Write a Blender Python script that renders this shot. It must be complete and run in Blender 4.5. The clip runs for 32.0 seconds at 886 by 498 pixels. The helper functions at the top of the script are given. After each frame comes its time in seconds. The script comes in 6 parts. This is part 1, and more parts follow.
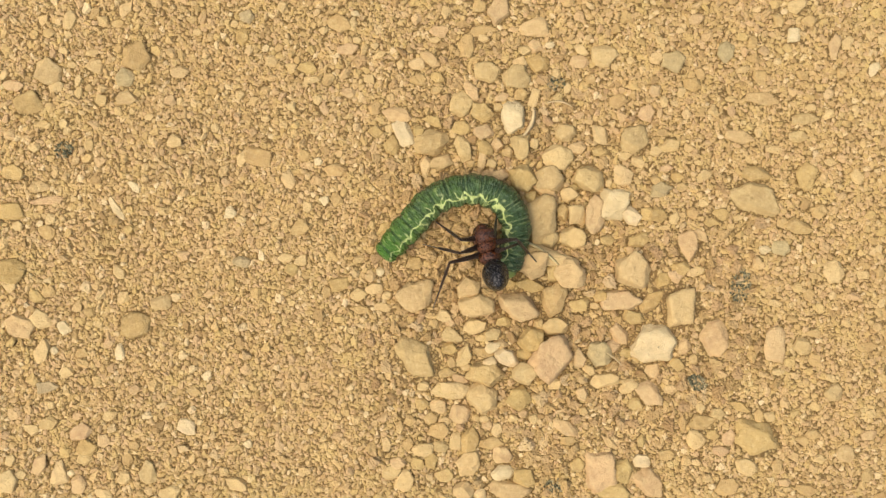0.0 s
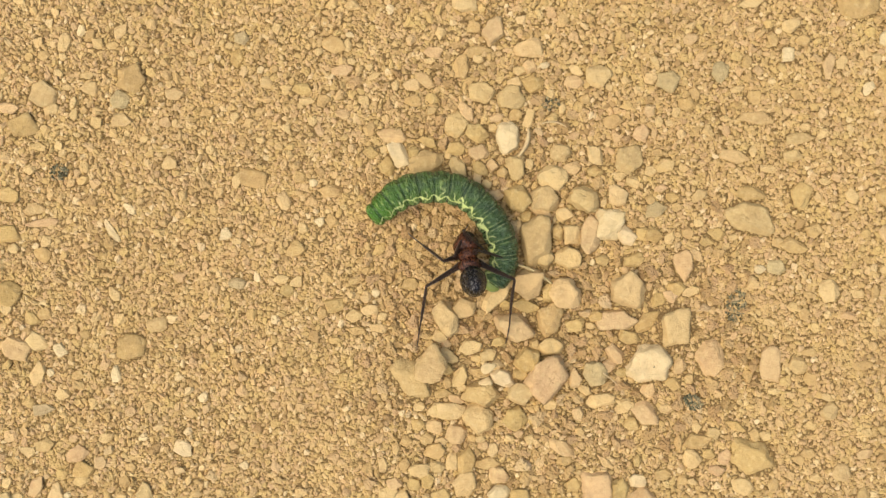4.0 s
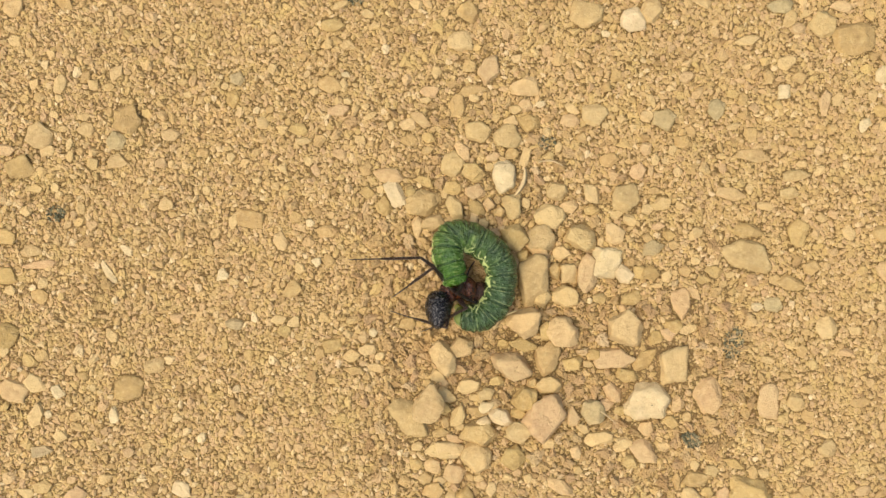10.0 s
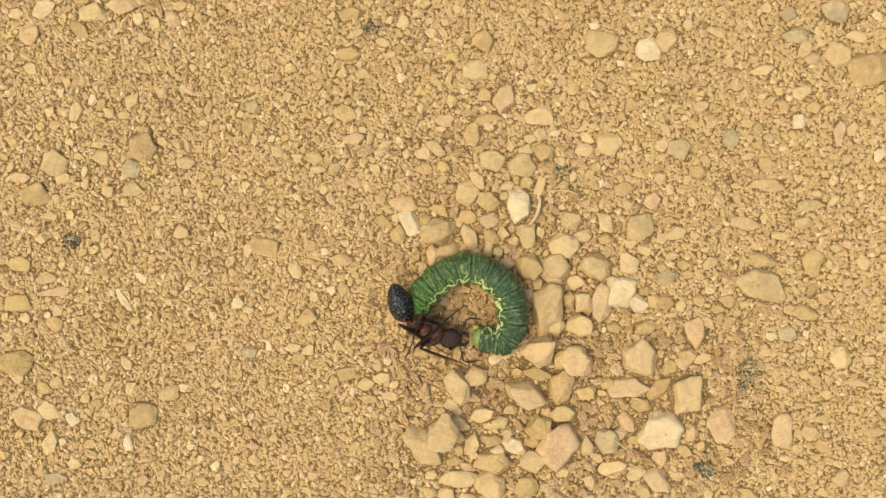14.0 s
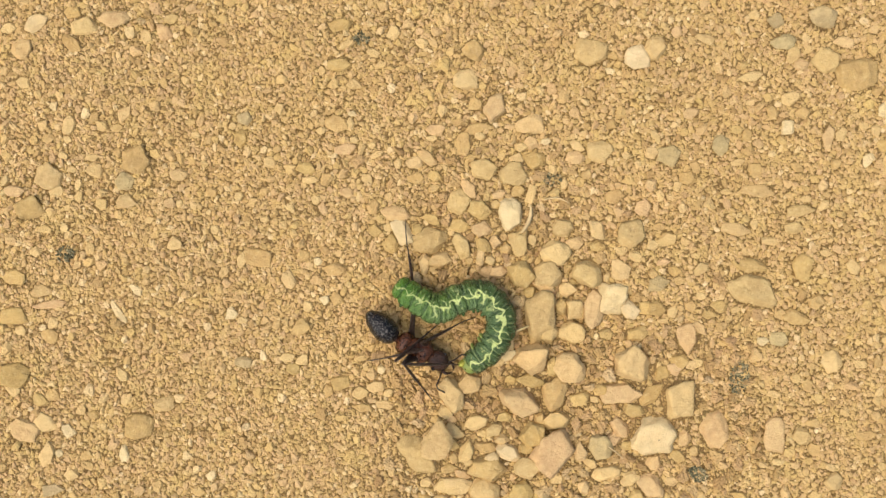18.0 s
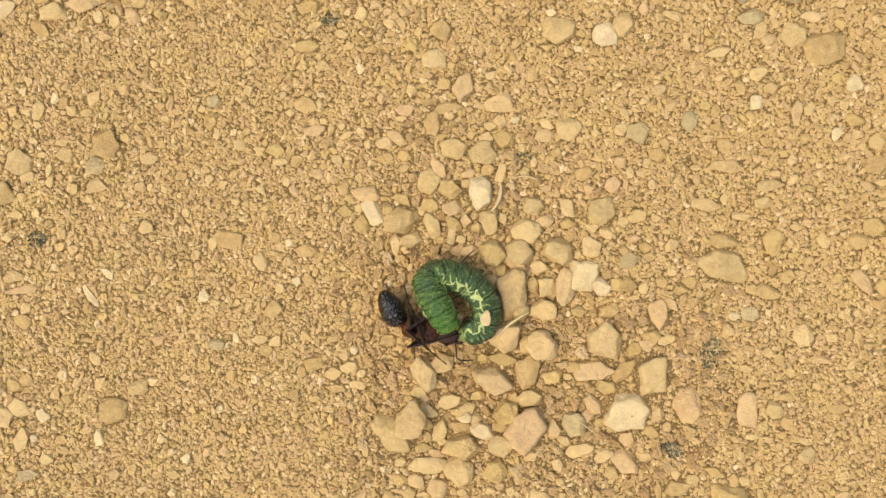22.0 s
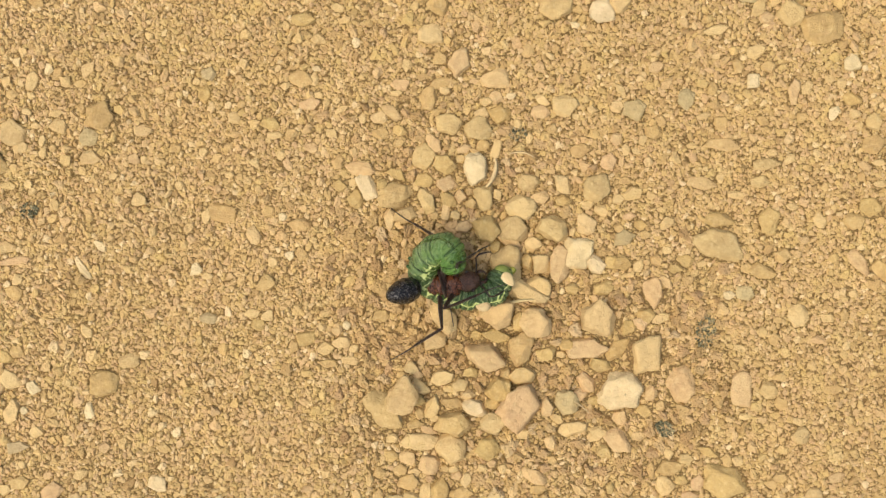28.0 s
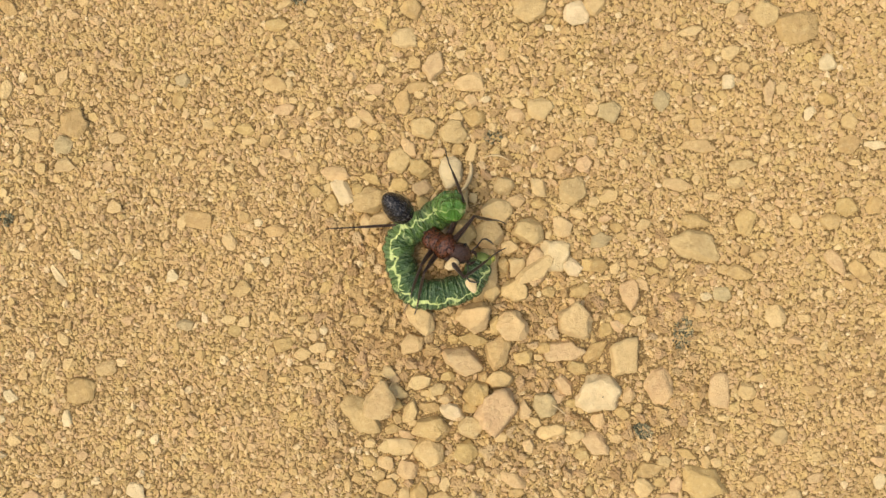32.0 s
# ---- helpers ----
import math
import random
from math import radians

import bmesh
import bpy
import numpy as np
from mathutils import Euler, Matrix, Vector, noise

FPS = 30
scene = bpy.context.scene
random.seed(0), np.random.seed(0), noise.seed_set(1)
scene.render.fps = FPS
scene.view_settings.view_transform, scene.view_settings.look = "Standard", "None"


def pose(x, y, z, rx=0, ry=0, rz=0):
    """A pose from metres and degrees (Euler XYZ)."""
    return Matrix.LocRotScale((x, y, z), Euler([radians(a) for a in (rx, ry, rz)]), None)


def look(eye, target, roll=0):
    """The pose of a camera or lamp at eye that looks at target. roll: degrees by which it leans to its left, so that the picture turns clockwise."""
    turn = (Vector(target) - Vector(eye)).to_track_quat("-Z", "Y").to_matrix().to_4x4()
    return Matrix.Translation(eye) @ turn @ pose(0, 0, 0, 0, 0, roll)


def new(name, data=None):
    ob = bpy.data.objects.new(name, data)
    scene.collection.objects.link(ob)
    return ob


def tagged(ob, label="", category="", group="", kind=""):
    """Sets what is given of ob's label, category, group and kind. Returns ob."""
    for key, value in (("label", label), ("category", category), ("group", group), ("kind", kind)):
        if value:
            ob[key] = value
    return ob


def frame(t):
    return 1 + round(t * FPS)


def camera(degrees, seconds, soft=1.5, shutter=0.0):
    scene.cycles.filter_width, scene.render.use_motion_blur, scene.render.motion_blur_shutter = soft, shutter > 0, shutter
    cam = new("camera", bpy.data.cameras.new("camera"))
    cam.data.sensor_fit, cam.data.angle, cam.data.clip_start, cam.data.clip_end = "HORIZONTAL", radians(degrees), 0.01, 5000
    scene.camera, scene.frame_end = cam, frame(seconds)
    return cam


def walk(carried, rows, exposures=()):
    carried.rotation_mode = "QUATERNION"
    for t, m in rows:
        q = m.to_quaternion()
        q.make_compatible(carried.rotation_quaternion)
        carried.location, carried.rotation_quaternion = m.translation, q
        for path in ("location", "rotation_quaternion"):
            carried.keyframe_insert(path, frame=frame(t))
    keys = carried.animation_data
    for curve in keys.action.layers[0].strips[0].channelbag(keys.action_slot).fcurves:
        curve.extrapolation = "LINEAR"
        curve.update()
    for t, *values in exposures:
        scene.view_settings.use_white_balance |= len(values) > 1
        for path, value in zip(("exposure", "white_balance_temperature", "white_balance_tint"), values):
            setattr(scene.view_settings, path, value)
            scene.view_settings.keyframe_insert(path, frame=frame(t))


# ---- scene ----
# All lengths below are in millimetres on a plan whose x runs to the right and y away; MM turns them into metres.
MM = 0.001
cam = camera(48, 32.0, soft=1.45)
walk(cam, [
    (0.0, pose(0.000000, -0.000000, 0.105654, -0.000, 0.000, 0.000)),
    (0.5, pose(-0.000253, 0.000216, 0.105619, -0.053, 0.014, 0.001)),
    (1.0, pose(-0.000433, 0.000336, 0.105649, -0.041, 0.011, -0.033)),
    (1.5, pose(-0.000343, 0.000428, 0.105585, -0.037, 0.004, -0.019)),
    (2.0, pose(-0.000137, 0.000581, 0.105633, -0.034, -0.020, -0.075)),
    (2.5, pose(0.000046, 0.000766, 0.105675, -0.036, -0.030, -0.087)),
    (3.0, pose(0.000333, 0.001148, 0.105652, -0.035, -0.014, -0.103)),
    (3.5, pose(0.000523, 0.001648, 0.105748, -0.037, -0.010, -0.175)),
    (5.5, pose(-0.000261, 0.004702, 0.105651, -0.037, 0.010, -0.274)),
    (6.0, pose(-0.000663, 0.005534, 0.105622, -0.048, 0.023, -0.278)),
    (6.5, pose(-0.000955, 0.005992, 0.105649, -0.018, 0.009, -0.356)),
    (7.0, pose(-0.001220, 0.006448, 0.105658, -0.011, 0.009, -0.366)),
    (7.5, pose(-0.001271, 0.006679, 0.105706, -0.011, -0.013, -0.385)),
    (8.0, pose(-0.001064, 0.006715, 0.105681, -0.021, 0.009, -0.424)),
    (8.5, pose(-0.000773, 0.006650, 0.105655, -0.019, 0.003, -0.428)),
    (9.0, pose(-0.000274, 0.006537, 0.105704, -0.025, -0.018, -0.487)),
    (9.5, pose(0.000278, 0.006421, 0.105672, -0.014, -0.024, -0.507)),
    (10.0, pose(0.000771, 0.006410, 0.105723, -0.022, -0.036, -0.579)),
    (10.5, pose(0.001013, 0.006443, 0.105702, -0.020, -0.037, -0.598)),
    (11.0, pose(0.001160, 0.006652, 0.105711, -0.036, -0.026, -0.633)),
    (11.5, pose(0.001055, 0.006954, 0.105699, -0.037, -0.025, -0.582)),
    (12.0, pose(0.000737, 0.007397, 0.105673, -0.024, -0.009, -0.539)),
    (12.5, pose(0.000395, 0.007814, 0.105763, -0.021, -0.012, -0.529)),
    (13.0, pose(-0.000074, 0.008375, 0.105786, -0.015, 0.002, -0.427)),
    (13.5, pose(-0.000389, 0.008889, 0.105746, 0.008, 0.033, -0.397)),
    (14.0, pose(-0.000627, 0.009438, 0.105813, -0.008, 0.034, -0.399)),
    (14.5, pose(-0.000757, 0.009772, 0.105831, -0.017, 0.022, -0.392)),
    (16.5, pose(-0.000576, 0.010572, 0.106153, 0.011, 0.027, -0.753)),
    (17.0, pose(-0.000373, 0.010569, 0.106309, 0.008, 0.059, -0.860)),
    (17.5, pose(-0.000134, 0.010462, 0.106372, 0.027, 0.035, -0.945)),
    (18.0, pose(0.000198, 0.010330, 0.106429, 0.012, 0.025, -1.008)),
    (18.5, pose(0.000531, 0.010189, 0.106522, 0.012, -0.005, -1.072)),
    (19.0, pose(0.001097, 0.010022, 0.106551, 0.003, 0.010, -1.185)),
    (19.5, pose(0.001638, 0.009823, 0.106509, 0.005, 0.007, -1.264)),
    (20.0, pose(0.002096, 0.009616, 0.106533, 0.002, 0.015, -1.379)),
    (20.5, pose(0.002468, 0.009376, 0.106523, 0.019, 0.023, -1.500)),
    (21.0, pose(0.002774, 0.009042, 0.106502, 0.022, 0.003, -1.629)),
    (21.5, pose(0.003006, 0.008624, 0.106591, 0.014, -0.009, -1.730)),
    (22.0, pose(0.003188, 0.008080, 0.106614, 0.003, -0.001, -1.830)),
    (22.5, pose(0.003279, 0.007599, 0.106676, -0.001, -0.023, -1.846)),
    (23.0, pose(0.003465, 0.006835, 0.106766, 0.032, 0.000, -1.935)),
    (23.5, pose(0.003687, 0.006168, 0.106811, 0.006, -0.008, -1.919)),
    (24.0, pose(0.003895, 0.005506, 0.106842, 0.012, -0.007, -1.861)),
    (24.5, pose(0.004105, 0.005142, 0.106931, 0.026, 0.015, -1.803)),
    (25.0, pose(0.004184, 0.004874, 0.106920, 0.018, -0.016, -1.665)),
    (25.5, pose(0.004368, 0.004749, 0.106875, 0.020, 0.007, -1.586)),
    (27.5, pose(0.003901, 0.005205, 0.106283, 0.045, -0.024, -1.182)),
    (28.0, pose(0.003731, 0.005411, 0.106110, 0.039, -0.015, -1.218)),
    (28.5, pose(0.003735, 0.005505, 0.106022, 0.040, 0.001, -1.269)),
    (29.0, pose(0.003813, 0.005553, 0.105871, 0.047, 0.013, -1.324)),
    (29.5, pose(0.004148, 0.005542, 0.105812, 0.042, 0.024, -1.424)),
    (30.0, pose(0.004462, 0.005479, 0.105825, 0.035, 0.007, -1.542)),
    (30.5, pose(0.004990, 0.005406, 0.105830, 0.031, -0.018, -1.610)),
    (31.0, pose(0.005616, 0.005368, 0.105898, 0.034, -0.007, -1.732)),
    (31.5, pose(0.006035, 0.005532, 0.105914, 0.033, -0.039, -1.817)),
    (32.0, pose(0.006257, 0.005781, 0.106009, 0.036, -0.025, -1.806)),
])

# ---- sky and sun: a bright, hazy day with soft shadows ----
world = bpy.data.worlds.new("sky")
scene.world = world
world.use_nodes = True
wn = world.node_tree.nodes
sky = wn.new("ShaderNodeTexSky")
sky.sky_type, sky.sun_disc = "NISHITA", False
sky.sun_elevation, sky.sun_rotation = radians(64), radians(-112)
sky.dust_density = 4.0
wn["Background"].inputs["Strength"].default_value = 0.14
world.node_tree.links.new(sky.outputs["Color"], wn["Background"].inputs["Color"])
sun = new("sun", bpy.data.lights.new("sun", "SUN"))
sun.data.energy, sun.data.angle, sun.data.color = 1.25, radians(40), (1.0, 0.92, 0.78)
sun.matrix_world = look((-0.50, -0.20, 1.10), (0, 0, 0))
scene.view_settings.exposure = 0.62


# ---- materials ----
class Nodes:
    """A node material and short ways to wire it."""

    def __init__(self, name):
        self.mat = bpy.data.materials.new(name)
        self.mat.use_nodes = True
        self.tree = self.mat.node_tree
        self.shader = self.tree.nodes["Principled BSDF"]

    def add(self, kind, **values):
        node = self.tree.nodes.new("ShaderNode" + kind)
        for key, value in values.items():
            if key in node.inputs:
                node.inputs[key].default_value = value
        return node

    def join(self, a, b):
        self.tree.links.new(a, b)

    def noise(self, scale, detail=3.0, rough=0.6, vector=None):
        node = self.add("TexNoise", Scale=scale, Detail=detail, Roughness=rough)
        if vector is not None:
            self.join(vector, node.inputs["Vector"])
        return node.outputs["Fac"]

    def ramp(self, fac, stops, interpolation="LINEAR"):
        node = self.tree.nodes.new("ShaderNodeValToRGB")
        node.color_ramp.interpolation = interpolation
        band = node.color_ramp.elements
        while len(band) < len(stops):
            band.new(0.5)
        for e, (at, c) in zip(band, stops):
            e.position, e.color = at, (*c, 1)
        self.join(fac, node.inputs["Fac"])
        return node.outputs["Color"]

    def math(self, op, a, b=0.0, c=0.0):
        node = self.tree.nodes.new("ShaderNodeMath")
        node.operation = op
        for i, v in enumerate((a, b, c)):
            if isinstance(v, (int, float)):
                node.inputs[i].default_value = v
            else:
                self.join(v, node.inputs[i])
        return node.outputs[0]

    def mix(self, fac, a, b, blend="MIX"):
        node = self.tree.nodes.new("ShaderNodeMix")
        node.data_type, node.blend_type = "RGBA", blend
        for i, v in ((0, fac), (6, a), (7, b)):
            if isinstance(v, (int, float)):
                node.inputs[i].default_value = v
            elif isinstance(v, tuple):
                node.inputs[i].default_value = (*v, 1)
            else:
                self.join(v, node.inputs[i])
        return node.outputs[2]

    def bump(self, height, strength, distance):
        node = self.add("Bump", Strength=strength, Distance=distance)
        self.join(height, node.inputs["Height"])
        self.join(node.outputs["Normal"], self.shader.inputs["Normal"])

    def done(self, colour, roughness=0.8, specular=0.3):
        if isinstance(colour, tuple):
            self.shader.inputs["Base Color"].default_value = (*colour, 1)
        else:
            self.join(colour, self.shader.inputs["Base Color"])
        self.shader.inputs["Roughness"].default_value = roughness
        self.shader.inputs["Specular IOR Level"].default_value = specular
        return self.mat


def stone_material(name, dark, light, speck, mottle=0.5):
    """Dull mineral: its own shade a stone, cloudy mottling, dark specks and dusty patches."""
    n = Nodes(name)
    spot = n.tree.nodes.new("ShaderNodeObjectInfo")
    shift = n.tree.nodes.new("ShaderNodeVectorMath")
    shift.operation = "ADD"
    n.join(n.tree.nodes.new("ShaderNodeTexCoord").outputs["Object"], shift.inputs[0])
    n.join(spot.outputs["Random"], shift.inputs[1])
    place = shift.outputs[0]
    own = n.mix(spot.outputs["Random"], dark, light)
    kin = n.ramp(n.math("FRACT", n.math("MULTIPLY", spot.outputs["Random"], 7.3)), [(0.0, (0.614, 0.424, 0.158)), (0.3, (0.595, 0.387, 0.197)), (0.55, (0.484, 0.368, 0.167)), (0.8, (0.651, 0.480, 0.197)), (1.0, (0.465, 0.314, 0.128))])
    own = n.mix(0.36, own, kin)
    cloud = n.ramp(n.noise(900, 4, 0.65, place), [(0.35, (0, 0, 0)), (0.68, (1, 1, 1))])
    own = n.mix(n.math("MULTIPLY", cloud, mottle), own, light)
    fine = n.ramp(n.noise(2300, 5, 0.8, place), [(0.34, (1, 1, 1)), (0.50, (0, 0, 0))])
    own = n.mix(n.math("MULTIPLY", fine, 0.32), own, speck)
    stain = n.ramp(n.noise(420, 4, 0.7, place), [(0.48, (0, 0, 0)), (0.66, (1, 1, 1))])
    own = n.mix(n.math("MULTIPLY", stain, 0.36), own, speck)
    dust = n.ramp(n.noise(1900, 3, 0.6, place), [(0.52, (0, 0, 0)), (0.72, (1, 1, 1))])
    own = n.mix(n.math("MULTIPLY", dust, 0.35), own, (0.70, 0.53, 0.24))
    n.bump(n.math("ADD", n.noise(4200, 4, 0.75, place), n.noise(1500, 3, 0.6, place)), 0.8, 0.0002)
    return n.done(own, 0.86, 0.2)


STONE = {
    "y": stone_material("tan_stone", (0.452, 0.289, 0.089), (0.544, 0.359, 0.121), (0.267, 0.149, 0.045)),
    "p": stone_material("pinkish_stone", (0.533, 0.338, 0.141), (0.626, 0.410, 0.184), (0.342, 0.190, 0.079)),
    "w": stone_material("pale_stone", (0.558, 0.374, 0.139), (0.657, 0.457, 0.194), (0.381, 0.232, 0.085)),
    "W": stone_material("cream_stone", (0.672, 0.483, 0.221), (0.730, 0.578, 0.306), (0.413, 0.290, 0.131)),
    "b": stone_material("brown_stone", (0.400, 0.258, 0.079), (0.500, 0.332, 0.106), (0.200, 0.118, 0.035)),
    "o": stone_material("olive_stone", (0.479, 0.319, 0.119), (0.566, 0.387, 0.153), (0.295, 0.187, 0.063)),
    "g": stone_material("grey_stone", (0.361, 0.266, 0.115), (0.464, 0.353, 0.162), (0.155, 0.116, 0.051)),
}
SHADE = {"y": "tan", "p": "pinkish beige", "w": "pale sandy", "W": "cream-white", "b": "dull brown", "o": "olive-tan", "g": "grey-green"}


def grit_material(name="grit", browning=0.0, dark=False):
    """Small stones, each of its own shade, mixed evenly towards brown where asked."""
    n = Nodes(name)
    place = n.tree.nodes.new("ShaderNodeNewGeometry")
    one = place.outputs["Random Per Island"]
    tint = n.ramp(one, [(0.0, (0.360, 0.225, 0.085)), (0.10, (0.480, 0.315, 0.120)), (0.28, (0.560, 0.385, 0.138)), (0.45, (0.530, 0.345, 0.160)),
                        (0.62, (0.590, 0.412, 0.160)), (0.80, (0.560, 0.370, 0.172)), (0.93, (0.640, 0.462, 0.205)), (1.0, (0.740, 0.570, 0.300))])
    if dark:
        tint = n.ramp(one, [(0.0, (0.050, 0.046, 0.024)), (0.35, (0.110, 0.102, 0.052)), (0.7, (0.230, 0.190, 0.095)), (1.0, (0.42, 0.33, 0.16))])
        return n.done(tint, 0.8, 0.12)
    patch = n.ramp(n.noise(95, 3, 0.6, place.outputs["Position"]), [(0.35, (0, 0, 0)), (0.7, (1, 1, 1))])
    tint = n.mix(n.math("MULTIPLY", patch, 0.35), tint, (0.586, 0.375, 0.147))
    # shade of gaps among the grains, painted on as brown patches
    pocket_shade = n.ramp(n.noise(420, 4, 0.7, place.outputs["Position"]), [(0.54, (0, 0, 0)), (0.70, (1, 1, 1))])
    tint = n.mix(n.math("MULTIPLY", pocket_shade, 0.3), tint, (0.30, 0.182, 0.068))
    straw = n.ramp(n.noise(260, 3, 0.6, place.outputs["Position"]), [(0.50, (0, 0, 0)), (0.66, (1, 1, 1))])
    tint = n.mix(n.math("MULTIPLY", straw, 0.30), tint, (0.60, 0.44, 0.14))
    fleck = n.ramp(n.noise(3800, 3, 0.7, place.outputs["Position"]), [(0.32, (1, 1, 1)), (0.46, (0, 0, 0))])
    tint = n.mix(n.math("MULTIPLY", fleck, 0.35), tint, (0.305, 0.176, 0.053))
    tint = n.mix(browning, tint, (0.30, 0.175, 0.075))
    n.bump(n.noise(4500, 4, 0.75, place.outputs["Position"]), 0.8, 0.00016)
    return n.done(tint, 0.85, 0.2)


def soil_material():
    """Packed earth: crumbs of many shades, with shadowed gaps between them painted in as dark seams."""
    n = Nodes("sandy_soil")
    place = n.tree.nodes.new("ShaderNodeNewGeometry").outputs["Position"]
    crumb = n.add("TexVoronoi", Scale=2300.0, Randomness=1.0)
    n.join(place, crumb.inputs["Vector"])
    seam = n.add("TexVoronoi", Scale=2300.0, Randomness=1.0)
    seam.feature = "DISTANCE_TO_EDGE"
    n.join(place, seam.inputs["Vector"])
    one = n.tree.nodes.new("ShaderNodeSeparateColor")
    n.join(crumb.outputs["Color"], one.inputs[0])
    tint = n.ramp(one.outputs[0], [(0.0, (0.360, 0.232, 0.082)), (0.3, (0.470, 0.315, 0.112)), (0.7, (0.540, 0.372, 0.138)), (1.0, (0.640, 0.460, 0.185))])
    # crevice shade between the crumbs, painted into the colour along each seam
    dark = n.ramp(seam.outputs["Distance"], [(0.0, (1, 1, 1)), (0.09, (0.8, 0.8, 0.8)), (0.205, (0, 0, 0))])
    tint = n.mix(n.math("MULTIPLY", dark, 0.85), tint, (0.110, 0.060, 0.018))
    # wider clusters of shaded crevices, painted in as dark clouds
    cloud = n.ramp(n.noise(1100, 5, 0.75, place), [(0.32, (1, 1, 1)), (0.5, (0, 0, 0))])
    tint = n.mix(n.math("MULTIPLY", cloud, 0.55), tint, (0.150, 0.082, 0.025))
    wide = n.ramp(n.noise(60, 3, 0.5, place), [(0.35, (0, 0, 0)), (0.7, (1, 1, 1))])
    tint = n.mix(n.math("MULTIPLY", wide, 0.25), tint, (0.303, 0.189, 0.085))
    n.bump(n.math("ADD", n.math("MULTIPLY", seam.outputs["Distance"], 1.6), n.noise(3000, 4, 0.75, place)), 0.9, 0.0003)
    return n.done(tint, 0.92, 0.12)


def skin_material():
    """Green skin: blue-green finely ringed back, a jagged branching cream side line, paler flank and belly."""
    n = Nodes("green_skin")
    skin = n.tree.nodes.new("ShaderNodeAttribute")
    skin.attribute_name = "skin"
    split = n.tree.nodes.new("ShaderNodeSeparateXYZ")
    n.join(skin.outputs["Vector"], split.inputs[0])
    along, turn = split.outputs["X"], split.outputs["Y"]
    around = n.math("ABSOLUTE", turn)
    flat = n.tree.nodes.new("ShaderNodeCombineXYZ")
    n.join(along, flat.inputs[0])
    n.join(n.math("MULTIPLY", turn, 1.6), flat.inputs[1])
    flat = flat.outputs[0]
    base = n.ramp(n.math("DIVIDE", around, 3.15), [(0.0, (0.046, 0.080, 0.024)), (0.20, (0.044, 0.082, 0.018)), (0.36, (0.058, 0.106, 0.016)), (0.44, (0.112, 0.172, 0.042)), (0.62, (0.125, 0.195, 0.070)), (1.0, (0.16, 0.21, 0.085))])
    blotch = n.ramp(n.noise(0.9, 3, 0.6, flat), [(0.42, (0, 0, 0)), (0.64, (1, 1, 1))])
    base = n.mix(n.math("MULTIPLY", blotch, 0.5), base, (0.095, 0.175, 0.022))
    ends = n.math("SUBTRACT", 1.0, n.math("MINIMUM", n.math("DIVIDE", along, 5.0), 1.0))
    base = n.mix(n.math("MULTIPLY", ends, 0.75), base, (0.060, 0.165, 0.010))
    # the front half is darker, the hind half yellower
    front = n.ramp(n.math("DIVIDE", along, 21.5), [(0.30, (0, 0, 0)), (0.62, (1, 1, 1))])
    base = n.mix(n.math("MULTIPLY", front, 0.50), base, (0.024, 0.052, 0.022))
    # irregular wrinkles round the body: highlights painted on crests, shade in troughs and segment furrows
    seg = n.math("DIVIDE", along, 1.72)
    stroke = n.tree.nodes.new("ShaderNodeCombineXYZ")
    n.join(n.math("MULTIPLY", along, 2.7), stroke.inputs[0])
    n.join(n.math("MULTIPLY", turn, 1.5), stroke.inputs[1])
    folds = n.noise(1.0, 2.5, 0.6, stroke.outputs[0])
    back = n.ramp(around, [(0.0, (1, 1, 1)), (0.9, (0.9, 0.9, 0.9)), (1.0, (0.5, 0.5, 0.5))])
    crest_light = n.ramp(folds, [(0.53, (0, 0, 0)), (0.66, (1, 1, 1))])
    patchy = n.ramp(n.noise(1.4, 3, 0.6, flat), [(0.40, (0.15, 0.15, 0.15)), (0.62, (1, 1, 1))])
    base = n.mix(n.math("MULTIPLY", n.math("MULTIPLY", n.math("MULTIPLY", crest_light, back), patchy), 0.62), base, n.mix(front, (0.33, 0.41, 0.10), (0.22, 0.31, 0.13)))
    trough_shade = n.ramp(folds, [(0.33, (1, 1, 1)), (0.46, (0, 0, 0))])
    base = n.mix(n.math("MULTIPLY", trough_shade, 0.6), base, (0.016, 0.036, 0.010))
    furrow_shade = n.ramp(n.math("ABSOLUTE", n.math("SUBTRACT", n.math("FRACT", seg), 0.5)), [(0.40, (0, 0, 0)), (0.49, (1, 1, 1))])
    base = n.mix(n.math("MULTIPLY", furrow_shade, 0.75), base, (0.020, 0.045, 0.012))
    rim = n.ramp(n.math("ABSOLUTE", n.math("SUBTRACT", n.math("FRACT", seg), 0.5)), [(0.33, (0, 0, 0)), (0.385, (1, 1, 1)), (0.43, (0, 0, 0))])
    base = n.mix(n.math("MULTIPLY", n.math("MULTIPLY", rim, patchy), n.math("ADD", 0.15, n.math("MULTIPLY", front, 0.35))), base, (0.42, 0.48, 0.17))
    # pale freckles
    dots = n.ramp(n.noise(5.5, 2, 0.5, flat), [(0.63, (0, 0, 0)), (0.70, (1, 1, 1))])
    base = n.mix(n.math("MULTIPLY", dots, 0.45), base, (0.36, 0.45, 0.20))
    # side line: a zigzag with one kink a segment, of uneven width, and branches that run up and down from it
    kink = n.math("MULTIPLY", n.math("ABSOLUTE", n.math("SUBTRACT", n.math("FRACT", seg), 0.5)), 0.34)
    sway = n.math("MULTIPLY", n.math("SUBTRACT", n.noise(0.85, 1.5, 0.5, flat), 0.5), 1.3)
    off = n.math("SUBTRACT", n.math("ADD", n.math("ADD", around, sway), kink), 1.42)
